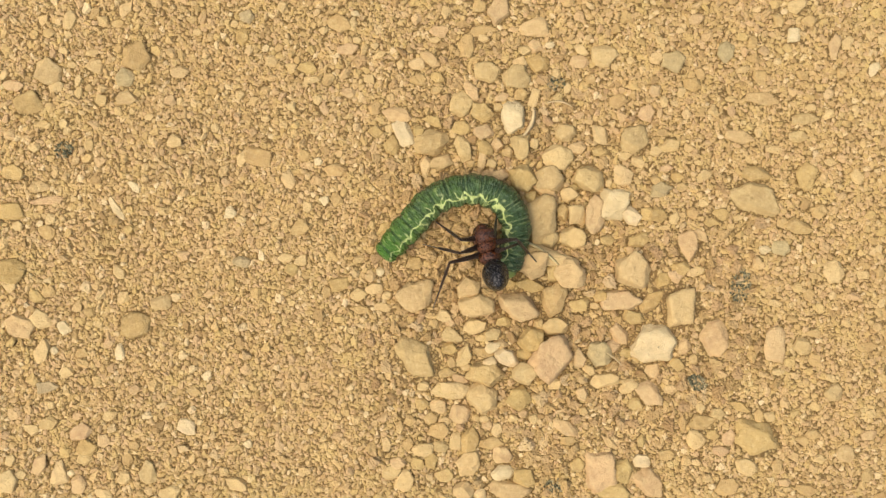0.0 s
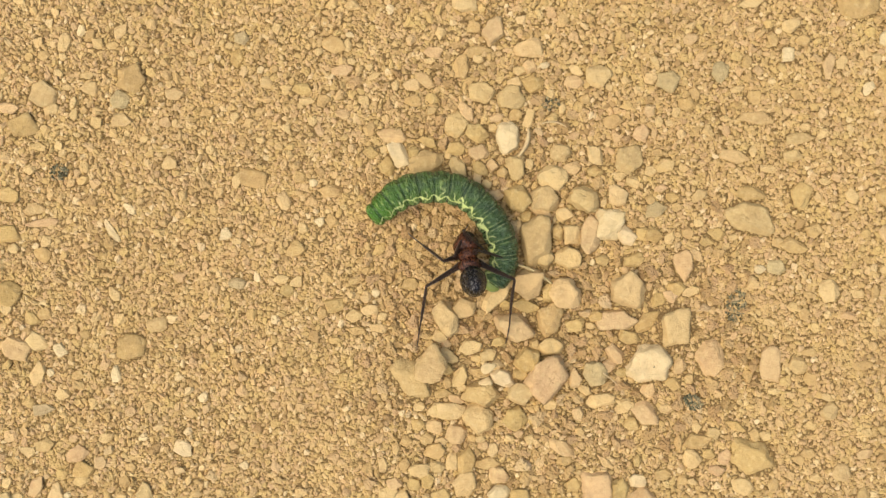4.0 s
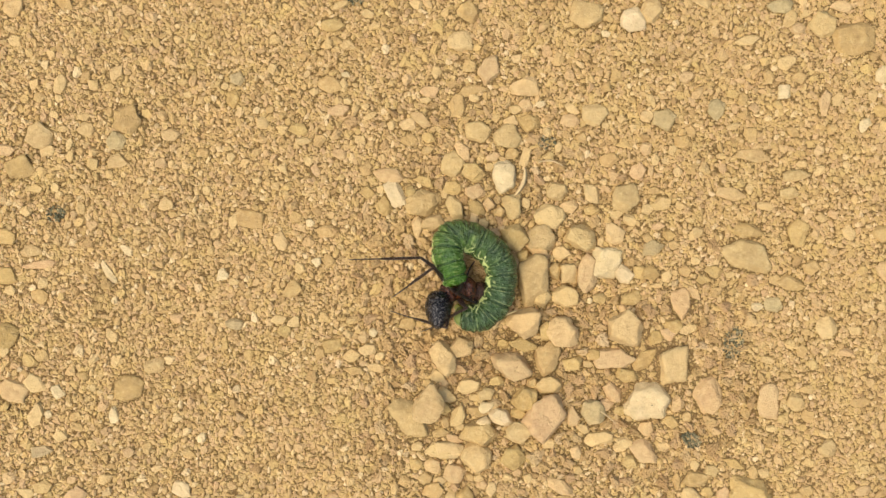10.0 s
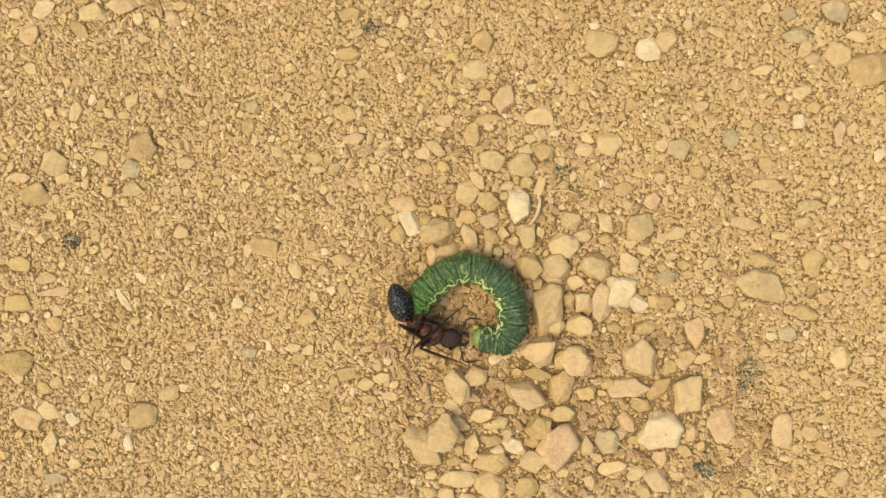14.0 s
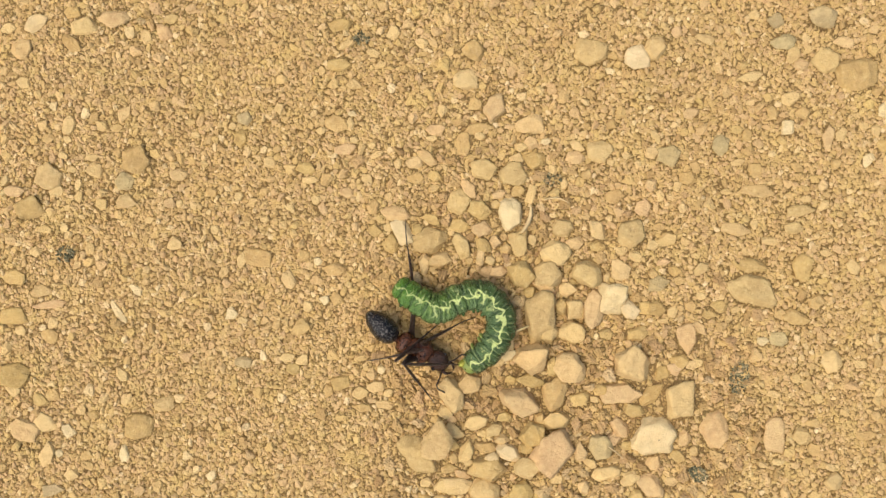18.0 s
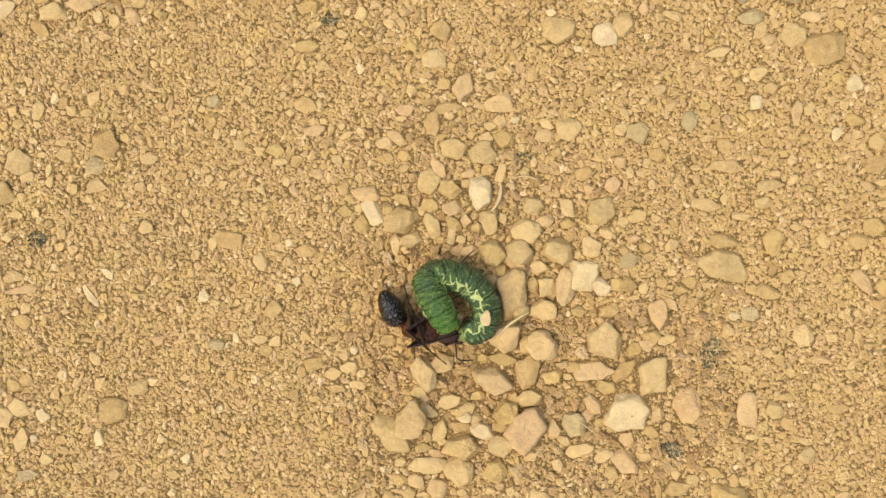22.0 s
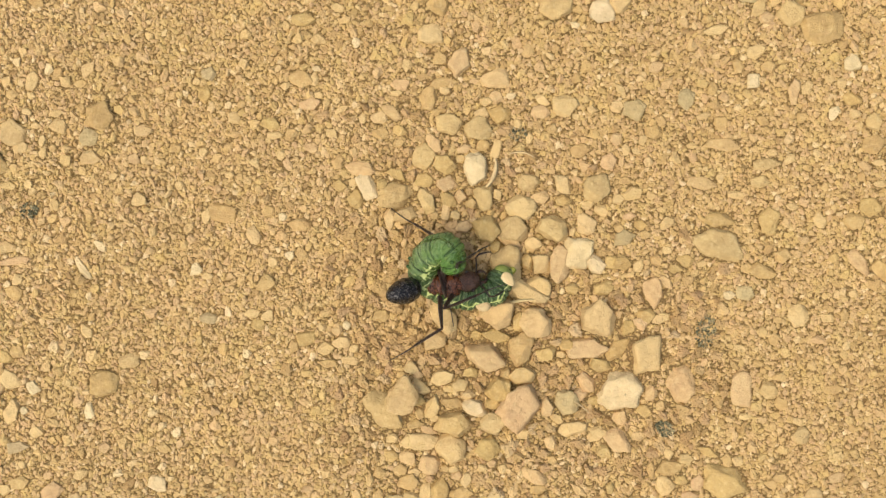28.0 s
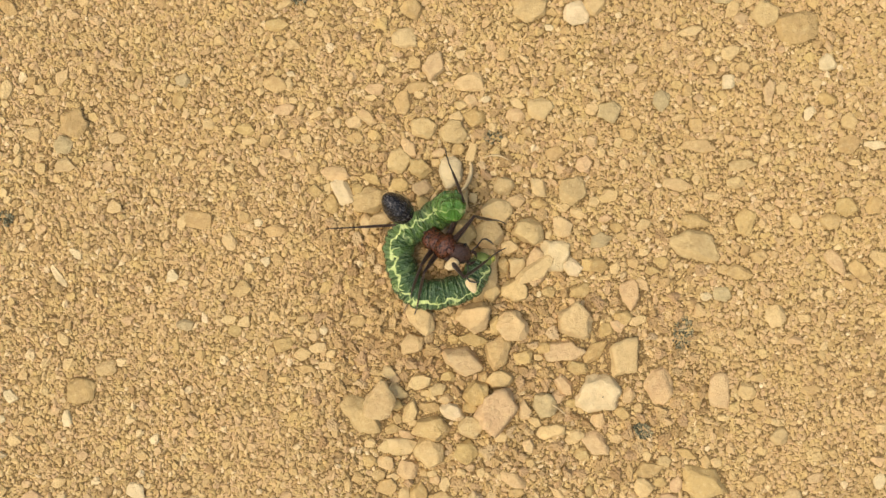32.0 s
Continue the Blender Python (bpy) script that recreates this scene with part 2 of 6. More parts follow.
    girth = n.math("ADD", 0.03, n.math("MULTIPLY", n.noise(1.3, 1, 0.5, flat), 0.15))
    line = n.ramp(n.math("DIVIDE", n.math("ABSOLUTE", off), girth), [(0.0, (1, 1, 1)), (0.55, (0.95, 0.95, 0.95)), (1.0, (0, 0, 0))])
    jog = n.math("MULTIPLY", n.math("SUBTRACT", n.noise(0.9, 1.5, 0.5, flat), 0.5), 1.1)
    twig = n.math("ABSOLUTE", n.math("SUBTRACT", n.math("FRACT", n.math("ADD", n.math("MULTIPLY", seg, 1.0), jog)), 0.5))
    twig = n.ramp(twig, [(0.0, (1, 1, 1)), (0.03, (0.9, 0.9, 0.9)), (0.07, (0, 0, 0))])
    reach = n.ramp(n.math("ADD", n.math("MULTIPLY", off, 0.5), 0.5), [(0.16, (0, 0, 0)), (0.30, (0.9, 0.9, 0.9)), (0.50, (1, 1, 1)), (0.74, (0.7, 0.7, 0.7)), (0.86, (0, 0, 0))])
    gaps = n.ramp(n.noise(1.1, 2, 0.5, flat), [(0.38, (0, 0, 0)), (0.52, (1, 1, 1))])
    twig = n.math("MULTIPLY", n.math("MULTIPLY", twig, reach), gaps)
    mark = n.math("MAXIMUM", line, n.math("MULTIPLY", twig, 0.9))
    cream = n.mix(n.noise(2.7, 2, 0.5, flat), (0.50, 0.58, 0.14), (0.66, 0.70, 0.30))
    base = n.mix(n.math("MULTIPLY", mark, n.math("SUBTRACT", 0.92, n.math("MULTIPLY", ends, 0.35))), base, cream)
    rise = n.math("ADD", folds, n.math("MULTIPLY", n.noise(2.4, 4, 0.65, flat), 0.5))
    n.bump(rise, 1.0, 0.00060)
    n.shader.inputs["Subsurface Weight"].default_value = 0.08
    n.shader.inputs["Subsurface Radius"].default_value = (0.0006, 0.0009, 0.0003)
    return n.done(base, 0.17, 0.42)


def shell_material(name, low, high, rough, bump_at=9000, deep=0.0002, specks=(0.36, 0.66)):
    n = Nodes(name)
    local = n.tree.nodes.new("ShaderNodeTexCoord").outputs["Object"]
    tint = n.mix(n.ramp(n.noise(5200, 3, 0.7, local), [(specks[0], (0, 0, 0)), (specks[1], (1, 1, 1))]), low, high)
    n.bump(n.noise(bump_at, 4, 0.75, local), 1.0, deep)
    return n.done(tint, rough, 0.34)


def plain_material(name, low, high, scale=2500, rough=0.7):
    n = Nodes(name)
    local = n.tree.nodes.new("ShaderNodeTexCoord").outputs["Object"]
    tint = n.mix(n.noise(scale, 3, 0.6, local), low, high)
    n.bump(n.noise(scale * 2, 3, 0.6, local), 0.4, 0.0001)
    return n.done(tint, rough, 0.3)


GRIT, BROWNED, SOIL, SKIN = grit_material(), grit_material("browned_gravel", 0.38), soil_material(), skin_material()
# the black shell's pale specks are glints painted into its colour
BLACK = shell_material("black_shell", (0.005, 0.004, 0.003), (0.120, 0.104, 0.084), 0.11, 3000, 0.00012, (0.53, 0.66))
RED = shell_material("red_brown_shell", (0.014, 0.006, 0.003), (0.120, 0.036, 0.011), 0.15, 1700, 0.00024, (0.40, 0.60))
DARK = shell_material("dark_brown_shell", (0.020, 0.009, 0.005), (0.060, 0.025, 0.012), 0.20, 3400)
LIMB = shell_material("limb_shell", (0.014, 0.008, 0.005), (0.050, 0.024, 0.012), 0.28)
STRAW = plain_material("dry_straw", (0.46, 0.35, 0.14), (0.66, 0.52, 0.25))
HUSK = plain_material("dry_husk", (0.42, 0.29, 0.13), (0.64, 0.48, 0.23), 2200)
HEADCAP = plain_material("yellow_green_capsule", (0.10, 0.15, 0.025), (0.26, 0.29, 0.07), 3000, 0.4)
SOOT = grit_material("dark_mineral", 0.0, True)


# ---- mesh tools ----
def ball(level):
    """The corners and triangles of a sphere of twelve, 42, 162 or 642 corners."""
    bm = bmesh.new()
    bmesh.ops.create_icosphere(bm, subdivisions=level, radius=1)
    v = np.array([c.co[:] for c in bm.verts])
    f = np.array([[c.index for c in q.verts] for q in bm.faces])
    bm.free()
    return v, f


BALLS = {level: ball(level) for level in (1, 2, 3, 4)}


def lump(rng, level, facets, sharp, sides=(4, 7), slopes=2, top=(0.62, 0.85), corners=0):
    """A broken stone with sides about 1: a polytope of few cut faces with slightly worn edges."""
    v, f = BALLS[level]
    tilt = rng.normal(0, 0.16, 2)
    normals, cut = [(tilt[0], tilt[1], 1.0), (0, 0, -1.0)], [rng.uniform(*top), 0.8]
    count = rng.integers(sides[0], sides[1] + 1)
    # with corners given, one of them lies on the long axis, or a flat end if they are negative
    first = 0.0 if corners < 0 else math.pi / count if corners else rng.uniform(0, 6.28)
    for a in first + np.arange(count) * 2 * math.pi / count + rng.normal(0, 0.07 if corners < 0 else 0.16 if corners else 0.30, count):
        normals.append((math.cos(a), math.sin(a), rng.normal(0.1, 0.22)))
        cut.append(rng.uniform(0.72, 1.0))
    for a in rng.uniform(0, 6.28, slopes):
        lean = rng.uniform(0.5, 1.0)
        normals.append((math.cos(a) * math.sin(lean), math.sin(a) * math.sin(lean), math.cos(lean)))
        cut.append(rng.uniform(0.62, 0.85))
    for _ in range(facets):
        p = rng.normal(size=3)
        normals.append(tuple(p))
        cut.append(rng.uniform(0.85, 1.0))
    normals = np.array(normals)
    normals /= np.linalg.norm(normals, axis=1)[:, None]
    reach = np.maximum(v @ normals.T, 0) / np.array(cut)
    r = (reach ** sharp).sum(1) ** (-1 / sharp)
    w = v * np.minimum(r, 1.5)[:, None]
    w[:, :2] -= (w[:, :2].max(0) + w[:, :2].min(0)) / 2
    w[:, :2] /= np.abs(w[:, :2]).max(0)
    return w, f


def mesh_of(name, v, f, material, smooth=True):
    me = bpy.data.meshes.new(name)
    me.from_pydata(v.tolist(), [], f.tolist())
    me.materials.append(material)
    if smooth:
        me.shade_smooth()
    me.update()
    return me


def part(name, bm, material, parent, label=""):
    """One mesh object from a bmesh under a thing or a part."""
    me = bpy.data.meshes.new(name)
    bm.to_mesh(me)
    bm.free()
    me.materials.append(material)
    me.shade_smooth()
    ob = new(name, me)
    ob.parent = parent
    return tagged(ob, label)


# ---- ground: one sheet out to the horizon, finely uneven where the camera passes ----
def heave(x, y):
    """The ground's height in millimetres."""
    p = Vector((x * 0.09, y * 0.09, 0.3))
    q = Vector((x * 0.42, y * 0.42, 4.1))
    return 0.42 * noise.noise(p) + 0.10 * noise.noise(q)


def ground():
    far = [80, 110, 170, 300, 600, 1500, 5000, 20000, 100000, 900000]
    xs = [-58 - a for a in reversed(far)] + list(np.arange(-58, 64.1, 0.6)) + [64 + a for a in far]
    ys = [-36 - a for a in reversed(far)] + list(np.arange(-36, 44.1, 0.6)) + [44 + a for a in far]
    v, f = [], []
    for y in ys:
        for x in xs:
            v.append((x * MM, y * MM, heave(x, y) * MM if abs(x) < 70 and abs(y) < 50 else 0.0))
    w = len(xs)
    for j in range(len(ys) - 1):
        for i in range(w - 1):
            f.append((j * w + i, j * w + i + 1, (j + 1) * w + i + 1, (j + 1) * w + i))
    me = bpy.data.meshes.new("ground")
    me.from_pydata(v, [], f)
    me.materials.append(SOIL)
    me.shade_smooth()
    tagged(new("ground", me), "compacted sandy yellow-brown soil under loose grit", "ground", kind="structure")


ground()


# ---- pebbles, each one where it lies ----
stone_rng = np.random.default_rng(21)
footprints, small_stones = [], {}


def pebble(tone, x, y, long, wide, turn, flatness=None, sink=None, label="", name="pebble", material=None, sharp=None, corners=0):
    """A single stone lying in the soil; sizes in millimetres, turn in degrees."""
    if corners:
        long, wide = long * (1.06 if corners > 0 else 1.12), wide * (1.06 if corners > 0 else 1.22)
    heap = math.exp(-(((x - 9) / 13) ** 2 + ((y + 2) / 17) ** 2))
    flatness = 0.36 + 0.26 * heap if flatness is None else flatness
    sink = 0.47 - 0.30 * heap if sink is None else sink
    v, f = lump(stone_rng, 4 if long > 1.3 else 3, 2, sharp or stone_rng.uniform(26, 60), (abs(corners),) * 2 if corners else (5, 8), 3, (0.44, 0.58), corners)
    tall = min(long, wide) * flatness * stone_rng.uniform(0.85, 1.1)
    v = v * np.array((long / 2, wide / 2, tall / 2 / 0.72)) * MM
    k = stone_rng.uniform(0, 50)
    for i, p in enumerate(v):
        v[i] = p * (1 + 0.13 * noise.noise(Vector(p) * 700 + Vector((k, 0, 0))) + 0.10 * noise.noise(Vector(p) * 1900 + Vector((k, 0, 0))) + 0.035 * noise.noise(Vector(p) * 5000 + Vector((k, 0, 0))))
    near = -9 < x < 33 and -27 < y < 23
    if name == "pebble" and long < (1.45 if near else 2.05):
        c, d = math.cos(radians(turn)), math.sin(radians(turn))
        v = np.stack([v[:, 0] * c - v[:, 1] * d + x * MM, v[:, 0] * d + v[:, 1] * c + y * MM, v[:, 2] + (heave(x, y) + 0.1 + tall * (0.5 - sink)) * MM], 1)
        small_stones.setdefault(tone, []).append((v, f))
        footprints.append((x, y, long, wide, turn))
        return None
    ob = new(name, mesh_of(name, v, f, material or STONE[tone]))
    ob.matrix_basis = pose(x * MM, y * MM, (heave(x, y) + 0.1 + tall * (0.5 - sink)) * MM, 0, 0, turn)
    footprints.append((x, y, long, wide, turn))
    size = "large" if long > 3.6 else "small" if long < 1.6 else "worn"
    text = label or f"{size} {SHADE[tone]} pebble half sunk in sandy soil"
    return tagged(ob, text, "pebble", "pebbles on the ground")


# the heap round the insects
pebble("o", -2.76, -11.58, 5.28, 3.60, -35, corners=5)
pebble("o", 2.64, -4.02, 2.70, 2.16, 30, corners=5)
pebble("p", 7.98, -6.06, 4.44, 3.00, -20, corners=4)
pebble("y", 11.64, -5.40, 3.96, 2.52, 80, corners=6)
pebble("w", 3.42, -8.16, 2.76, 1.68, 15, corners=6)
pebble("w", 0.12, -7.02, 1.62, 1.44, 0, corners=6)
pebble("w", 1.08, -9.18, 2.16, 1.68, -20, corners=3)
pebble("o", 5.28, -9.06, 1.92, 1.32, 20, corners=5)
pebble("o", 4.02, -9.42, 1.20, 0.84, 0, corners=5)
pebble("o", 6.18, -10.14, 1.68, 1.20, -10, corners=5)
pebble("w", 2.34, -11.34, 2.52, 1.56, 70, corners=5)
pebble("b", 4.44, -10.92, 2.28, 1.20, -15, corners=5)
pebble("W", 6.78, -11.58, 3.00, 1.68, -20, corners=6)
pebble("b", 0.72, -10.56, 1.80, 1.44, 0, corners=5)
pebble("y", 0.90, -12.00, 1.32, 0.96, 90, corners=5)
pebble("w", 2.46, -12.60, 1.08, 0.84, 0, corners=5)
pebble("y", 4.62, -13.20, 3.84, 2.88, -10, corners=5)
pebble("w", 8.52, -13.26, 2.52, 2.40, 0, corners=8)
pebble("p", 11.64, -11.46, 5.04, 3.84, 60, corners=5)
pebble("w", 11.88, -8.22, 3.12, 1.92, 5, corners=6)
pebble("y", 10.26, -7.86, 1.32, 1.20, 0, corners=5)
pebble("b", 6.36, -7.74, 1.44, 1.08, 10, corners=5)
pebble("b", 9.42, -9.66, 3.00, 2.64, 30, corners=5)
pebble("b", 8.64, -11.04, 1.56, 1.32, 0, corners=5)
pebble("b", 9.36, -3.84, 3.00, 1.44, -10, corners=5)
pebble("b", 7.26, -3.72, 1.44, 1.08, 0, corners=5)
pebble("y", -0.96, -7.92, 1.08, 0.96, 0, corners=5)
pebble("p", 0.84, -7.86, 1.08, 0.96, 0, corners=5)
pebble("p", 1.86, -13.86, 1.80, 0.96, -20, corners=5)
pebble("b", 0.36, -13.14, 1.80, 1.08, 10, corners=5)
pebble("w", 3.84, -14.64, 1.20, 0.90, 0, corners=5)
pebble("w", 13.26, -2.52, 3.72, 3.12, 0, corners=6)
pebble("y", 14.58, -5.94, 2.04, 1.44, 10, corners=5)
pebble("y", 16.74, -5.04, 1.56, 1.32, 20, corners=5)
pebble("w", 16.14, -6.00, 0.96, 0.84, 0, corners=5)
pebble("w", 20.16, -2.52, 4.20, 3.72, -60, corners=5)
pebble("p", 18.78, -5.46, 4.20, 2.04, 5, corners=5)
pebble("y", 20.28, -7.26, 2.64, 1.68, -25, corners=5)
pebble("y", 22.26, -5.52, 3.00, 1.68, 40, corners=5)
pebble("w", 25.32, -6.24, 4.92, 3.72, 55, corners=4)
pebble("W", 22.44, -9.84, 5.04, 4.08, 10, corners=6)
pebble("p", 18.78, -9.06, 2.28, 1.68, -50, corners=5)
pebble("p", 18.12, -10.26, 1.56, 1.32, 0, corners=5)
pebble("p", 14.52, -11.58, 2.04, 1.32, 85, corners=5)
pebble("g", 16.62, -11.22, 2.76, 2.52, 70, corners=6)
pebble("w", 15.48, -12.84, 1.56, 0.96, -30, corners=5)
pebble("w", 17.04, -13.98, 3.36, 1.56, 15, corners=6)
pebble("w", 19.86, -14.34, 1.80, 1.20, 0, corners=5)
pebble("p", 22.20, -12.96, 1.68, 1.56, 0, corners=6)
pebble("p", 28.68, -9.36, 4.20, 3.12, 85, corners=7)
pebble("b", 23.46, -3.24, 1.68, 1.56, 0, corners=6)
pebble("p", 24.66, -2.94, 1.80, 1.44, 0, corners=5)
pebble("w", 26.64, -2.52, 1.56, 0.96, 0, corners=5)
pebble("p", 25.68, -10.26, 1.80, 1.44, 80, corners=5)
pebble("b", 19.56, -11.04, 1.32, 1.08, 0, corners=5)
pebble("y", 20.52, -11.52, 1.20, 0.96, 80, corners=5)
pebble("y", 24.96, -12.24, 1.80, 1.32, -30, corners=5)
pebble("y", 26.52, -11.64, 1.20, 0.96, 80, corners=5)
pebble("p", 6.06, 7.86, 1.80, 1.32, 0, corners=5)
pebble("b", 8.46, 7.62, 3.00, 2.64, -60, corners=5)
pebble("o", 11.40, 7.50, 3.24, 2.52, -10, corners=6)
pebble("w", 10.74, 6.24, 2.64, 1.20, -25, corners=6)
pebble("o", 15.60, 7.56, 3.60, 2.88, -20, corners=5)
pebble("w", 19.08, 7.74, 2.28, 2.04, 80, corners=6)
pebble("w", 17.64, 7.08, 1.08, 0.84, 80, corners=5)
pebble("b", 14.04, 6.54, 0.84, 0.72, 0, corners=5)
pebble("w", 13.38, 5.76, 1.80, 1.44, -20, corners=6)
pebble("w", 12.36, 5.22, 0.72, 0.48, 80, corners=5)
pebble("o", 10.32, 2.94, 5.28, 3.24, 85, corners=6)
pebble("o", 11.28, 1.02, 2.40, 1.68, 0, corners=5)
pebble("b", 12.66, 3.96, 1.80, 1.44, 80, corners=5)
pebble("w", 14.22, 3.66, 1.80, 1.68, 0, corners=-4)
pebble("p", 16.20, 3.66, 4.08, 2.16, 85, corners=6)
pebble("W", 18.06, 4.74, 3.36, 2.64, 85, corners=-4)
pebble("W", 20.04, 3.42, 2.04, 1.80, -30, corners=3)
pebble("w", 13.80, 1.26, 2.76, 2.52, 0, corners=7)
pebble("w", 9.36, -1.68, 3.72, 3.12, 10, corners=6)
pebble("y", 11.76, -2.46, 2.04, 1.56, 80, corners=5)
pebble("y", 21.66, 3.66, 1.56, 1.44, 0, corners=5)
pebble("y", 20.76, 0.96, 2.16, 1.44, 10, corners=5)
pebble("y", 17.46, 0.96, 1.56, 1.20, 0, corners=5)
pebble("W", 16.38, 0.72, 0.72, 0.48, 80, corners=5)
pebble("b", 9.36, 5.64, 1.44, 1.20, 30, corners=5)
pebble("y", 18.96, -1.02, 1.44, 0.96, 80, corners=5)
pebble("o", 7.62, 18.30, 2.88, 2.40, 5, corners=7)
pebble("o", 4.68, 18.66, 2.88, 2.40, 0, corners=5)
pebble("p", 3.00, 16.74, 2.16, 1.44, -50, corners=5)
pebble("o", 2.04, 15.30, 2.88, 2.28, 70, corners=5)
pebble("y", 4.26, 14.46, 2.64, 2.04, -5, corners=5)
pebble("p", 6.24, 16.14, 1.56, 0.96, 10, corners=5)
pebble("b", 8.28, 16.50, 1.44, 1.32, 0, corners=5)
pebble("w", 9.66, 16.08, 1.92, 0.84, 75, corners=-4)
pebble("W", 7.38, 13.86, 3.60, 2.64, 80, corners=6)
pebble("y", 5.88, 15.00, 0.96, 0.84, 0, corners=5)
pebble("p", 4.32, 12.48, 2.16, 1.80, 0, corners=7)
pebble("W", -4.14, 12.42, 3.00, 1.50, -65, corners=-4)
pebble("w", -5.76, 12.84, 0.96, 0.84, 80, corners=5)
pebble("o", -0.96, 11.40, 3.96, 3.00, 15, corners=5)
pebble("y", 1.86, 12.96, 1.80, 1.56, 0, corners=5)
pebble("w", 1.08, 12.30, 1.08, 0.72, 80, corners=5)
pebble("o", 2.16, 10.68, 2.76, 1.80, -50, corners=5)
pebble("p", 5.76, 11.04, 1.56, 1.32, 80, corners=4)
pebble("b", 4.44, 10.74, 1.56, 1.44, 0, corners=5)
pebble("w", 4.14, 9.60, 1.80, 0.72, 80, corners=-4)
pebble("w", 5.16, 9.06, 1.08, 1.08, 0, corners=5)
pebble("y", 2.94, 9.06, 0.90, 0.84, 0, corners=5)
pebble("o", 8.10, 10.80, 2.76, 2.16, -90, corners=3)
pebble("y", 6.84, 10.26, 1.20, 1.08, 0, corners=5)
pebble("w", 9.66, 11.16, 0.96, 0.72, 80, corners=-4)
pebble("w", -1.92, 8.76, 2.52, 1.32, 85, corners=5)
pebble("o", -0.12, 9.18, 2.40, 1.80, 0, corners=5)
pebble("y", -5.40, 10.98, 2.16, 1.68, 80, corners=5)
pebble("p", -4.80, 14.34, 3.00, 1.56, -5, corners=6)
pebble("b", -2.58, 12.48, 1.32, 1.20, 80, corners=5)
pebble("y", -1.14, 13.62, 1.92, 0.96, -25, corners=5)
pebble("y", -2.64, 18.00, 1.80, 1.32, 0, corners=5)
pebble("y", -0.54, 18.12, 1.56, 1.08, -20, corners=5)
pebble("y", -0.54, 16.86, 1.32, 0.84, 10, corners=5)
pebble("w", 0.78, -15.00, 3.84, 1.98, 0, corners=6)
pebble("w", 4.26, -15.72, 3.36, 2.88, -40, corners=6)
pebble("w", -2.16, -14.58, 1.32, 0.96, 10, corners=5)
pebble("w", -0.54, -16.62, 1.98, 1.44, -15, corners=6)
pebble("y", -2.16, -16.50, 1.44, 1.32, 0, corners=5)
pebble("p", 1.74, -17.46, 2.52, 2.16, 10, corners=6)
pebble("b", 8.16, -15.84, 2.52, 2.28, 60, corners=5)
pebble("y", 3.54, -17.88, 0.90, 0.84, 0, corners=5)
pebble("w", 4.38, -18.06, 1.08, 0.84, 0, corners=5)
pebble("w", 7.44, -18.00, 1.14, 0.84, 0, corners=6)
pebble("p", 8.52, -17.40, 1.20, 0.96, 20, corners=5)
pebble("w", 9.54, -18.00, 1.08, 0.96, 80, corners=5)
pebble("w", 0.24, -18.24, 1.44, 0.90, 0, corners=5)
pebble("y", -1.32, -17.94, 1.50, 1.20, 20, corners=5)
pebble("y", -3.54, -18.24, 1.38, 1.26, 0, corners=5)
pebble("w", -4.56, -18.84, 1.44, 0.90, 80, corners=5)
pebble("y", -0.54, -19.26, 2.40, 1.92, 0, corners=5)
pebble("w", 1.26, -20.34, 1.74, 1.08, 90, corners=-4)
pebble("y", 2.82, -20.28, 2.76, 1.92, 90, corners=5)
pebble("o", 2.70, -22.86, 3.00, 2.28, 55, corners=6)
pebble("p", 4.74, -18.72, 1.26, 1.14, 0, corners=5)
pebble("w", 5.70, -19.14, 1.38, 1.14, 60, corners=5)
pebble("w", -2.04, -21.24, 2.40, 1.62, -20, corners=6)
pebble("o", -0.12, -20.94, 1.68, 1.20, 0, corners=5)
pebble("y", -2.76, -22.74, 1.50, 1.38, 0, corners=6)
pebble("b", -1.32, -22.44, 1.80, 1.50, 80, corners=5)
pebble("p", -4.74, -22.74, 1.80, 1.56, 0, corners=5)
pebble("w", -5.46, -23.70, 2.04, 1.56, 10, corners=5)
pebble("w", -4.02, -24.54, 2.52, 1.92, 70, corners=6)
pebble("y", 0.18, -24.06, 2.04, 1.44, 15, corners=5)
pebble("W", 6.36, -23.76, 2.58, 1.80, 5, corners=6)
pebble("p", 6.36, -21.84, 2.16, 1.80, 0, corners=5)
pebble("y", 5.16, -20.64, 2.64, 1.44, 0, corners=5)
pebble("o", 6.96, -25.68, 4.20, 2.16, 0, corners=6)
pebble("o", 2.16, -25.74, 2.52, 2.16, 0, corners=5)
pebble("b", 8.76, -24.24, 2.64, 2.04, -20, corners=5)
pebble("w", -5.94, -20.64, 1.62, 0.96, 85, corners=5)
pebble("p", 12.96, -18.84, 2.88, 1.44, -30, corners=5)
pebble("y", -3.72, -20.64, 1.56, 1.26, 80, corners=5)
pebble("w", 11.88, -14.40, 1.56, 1.08, 20, corners=5)
pebble("w", 19.74, -14.64, 2.22, 1.26, 25, corners=5)
pebble("p", 21.96, -15.24, 3.36, 2.40, -25, corners=4)
pebble("y", 20.52, -16.50, 1.80, 1.44, -20, corners=5)
pebble("w", 24.18, -14.94, 1.44, 1.08, 0, corners=5)
pebble("w", 14.76, -15.42, 1.68, 1.32, 85, corners=5)
pebble("y", 14.88, -17.16, 1.02, 0.96, 0, corners=5)
pebble("p", 16.56, -23.64, 4.08, 2.88, 90, corners=-4)
pebble("b", 19.08, -23.52, 2.64, 2.04, 80, corners=5)
pebble("W", 21.06, -22.56, 1.98, 1.44, -10, corners=6)
pebble("p", 21.96, -24.84, 3.96, 2.52, -50, corners=5)
pebble("y", 18.06, -25.74, 3.36, 1.80, 0, corners=5)
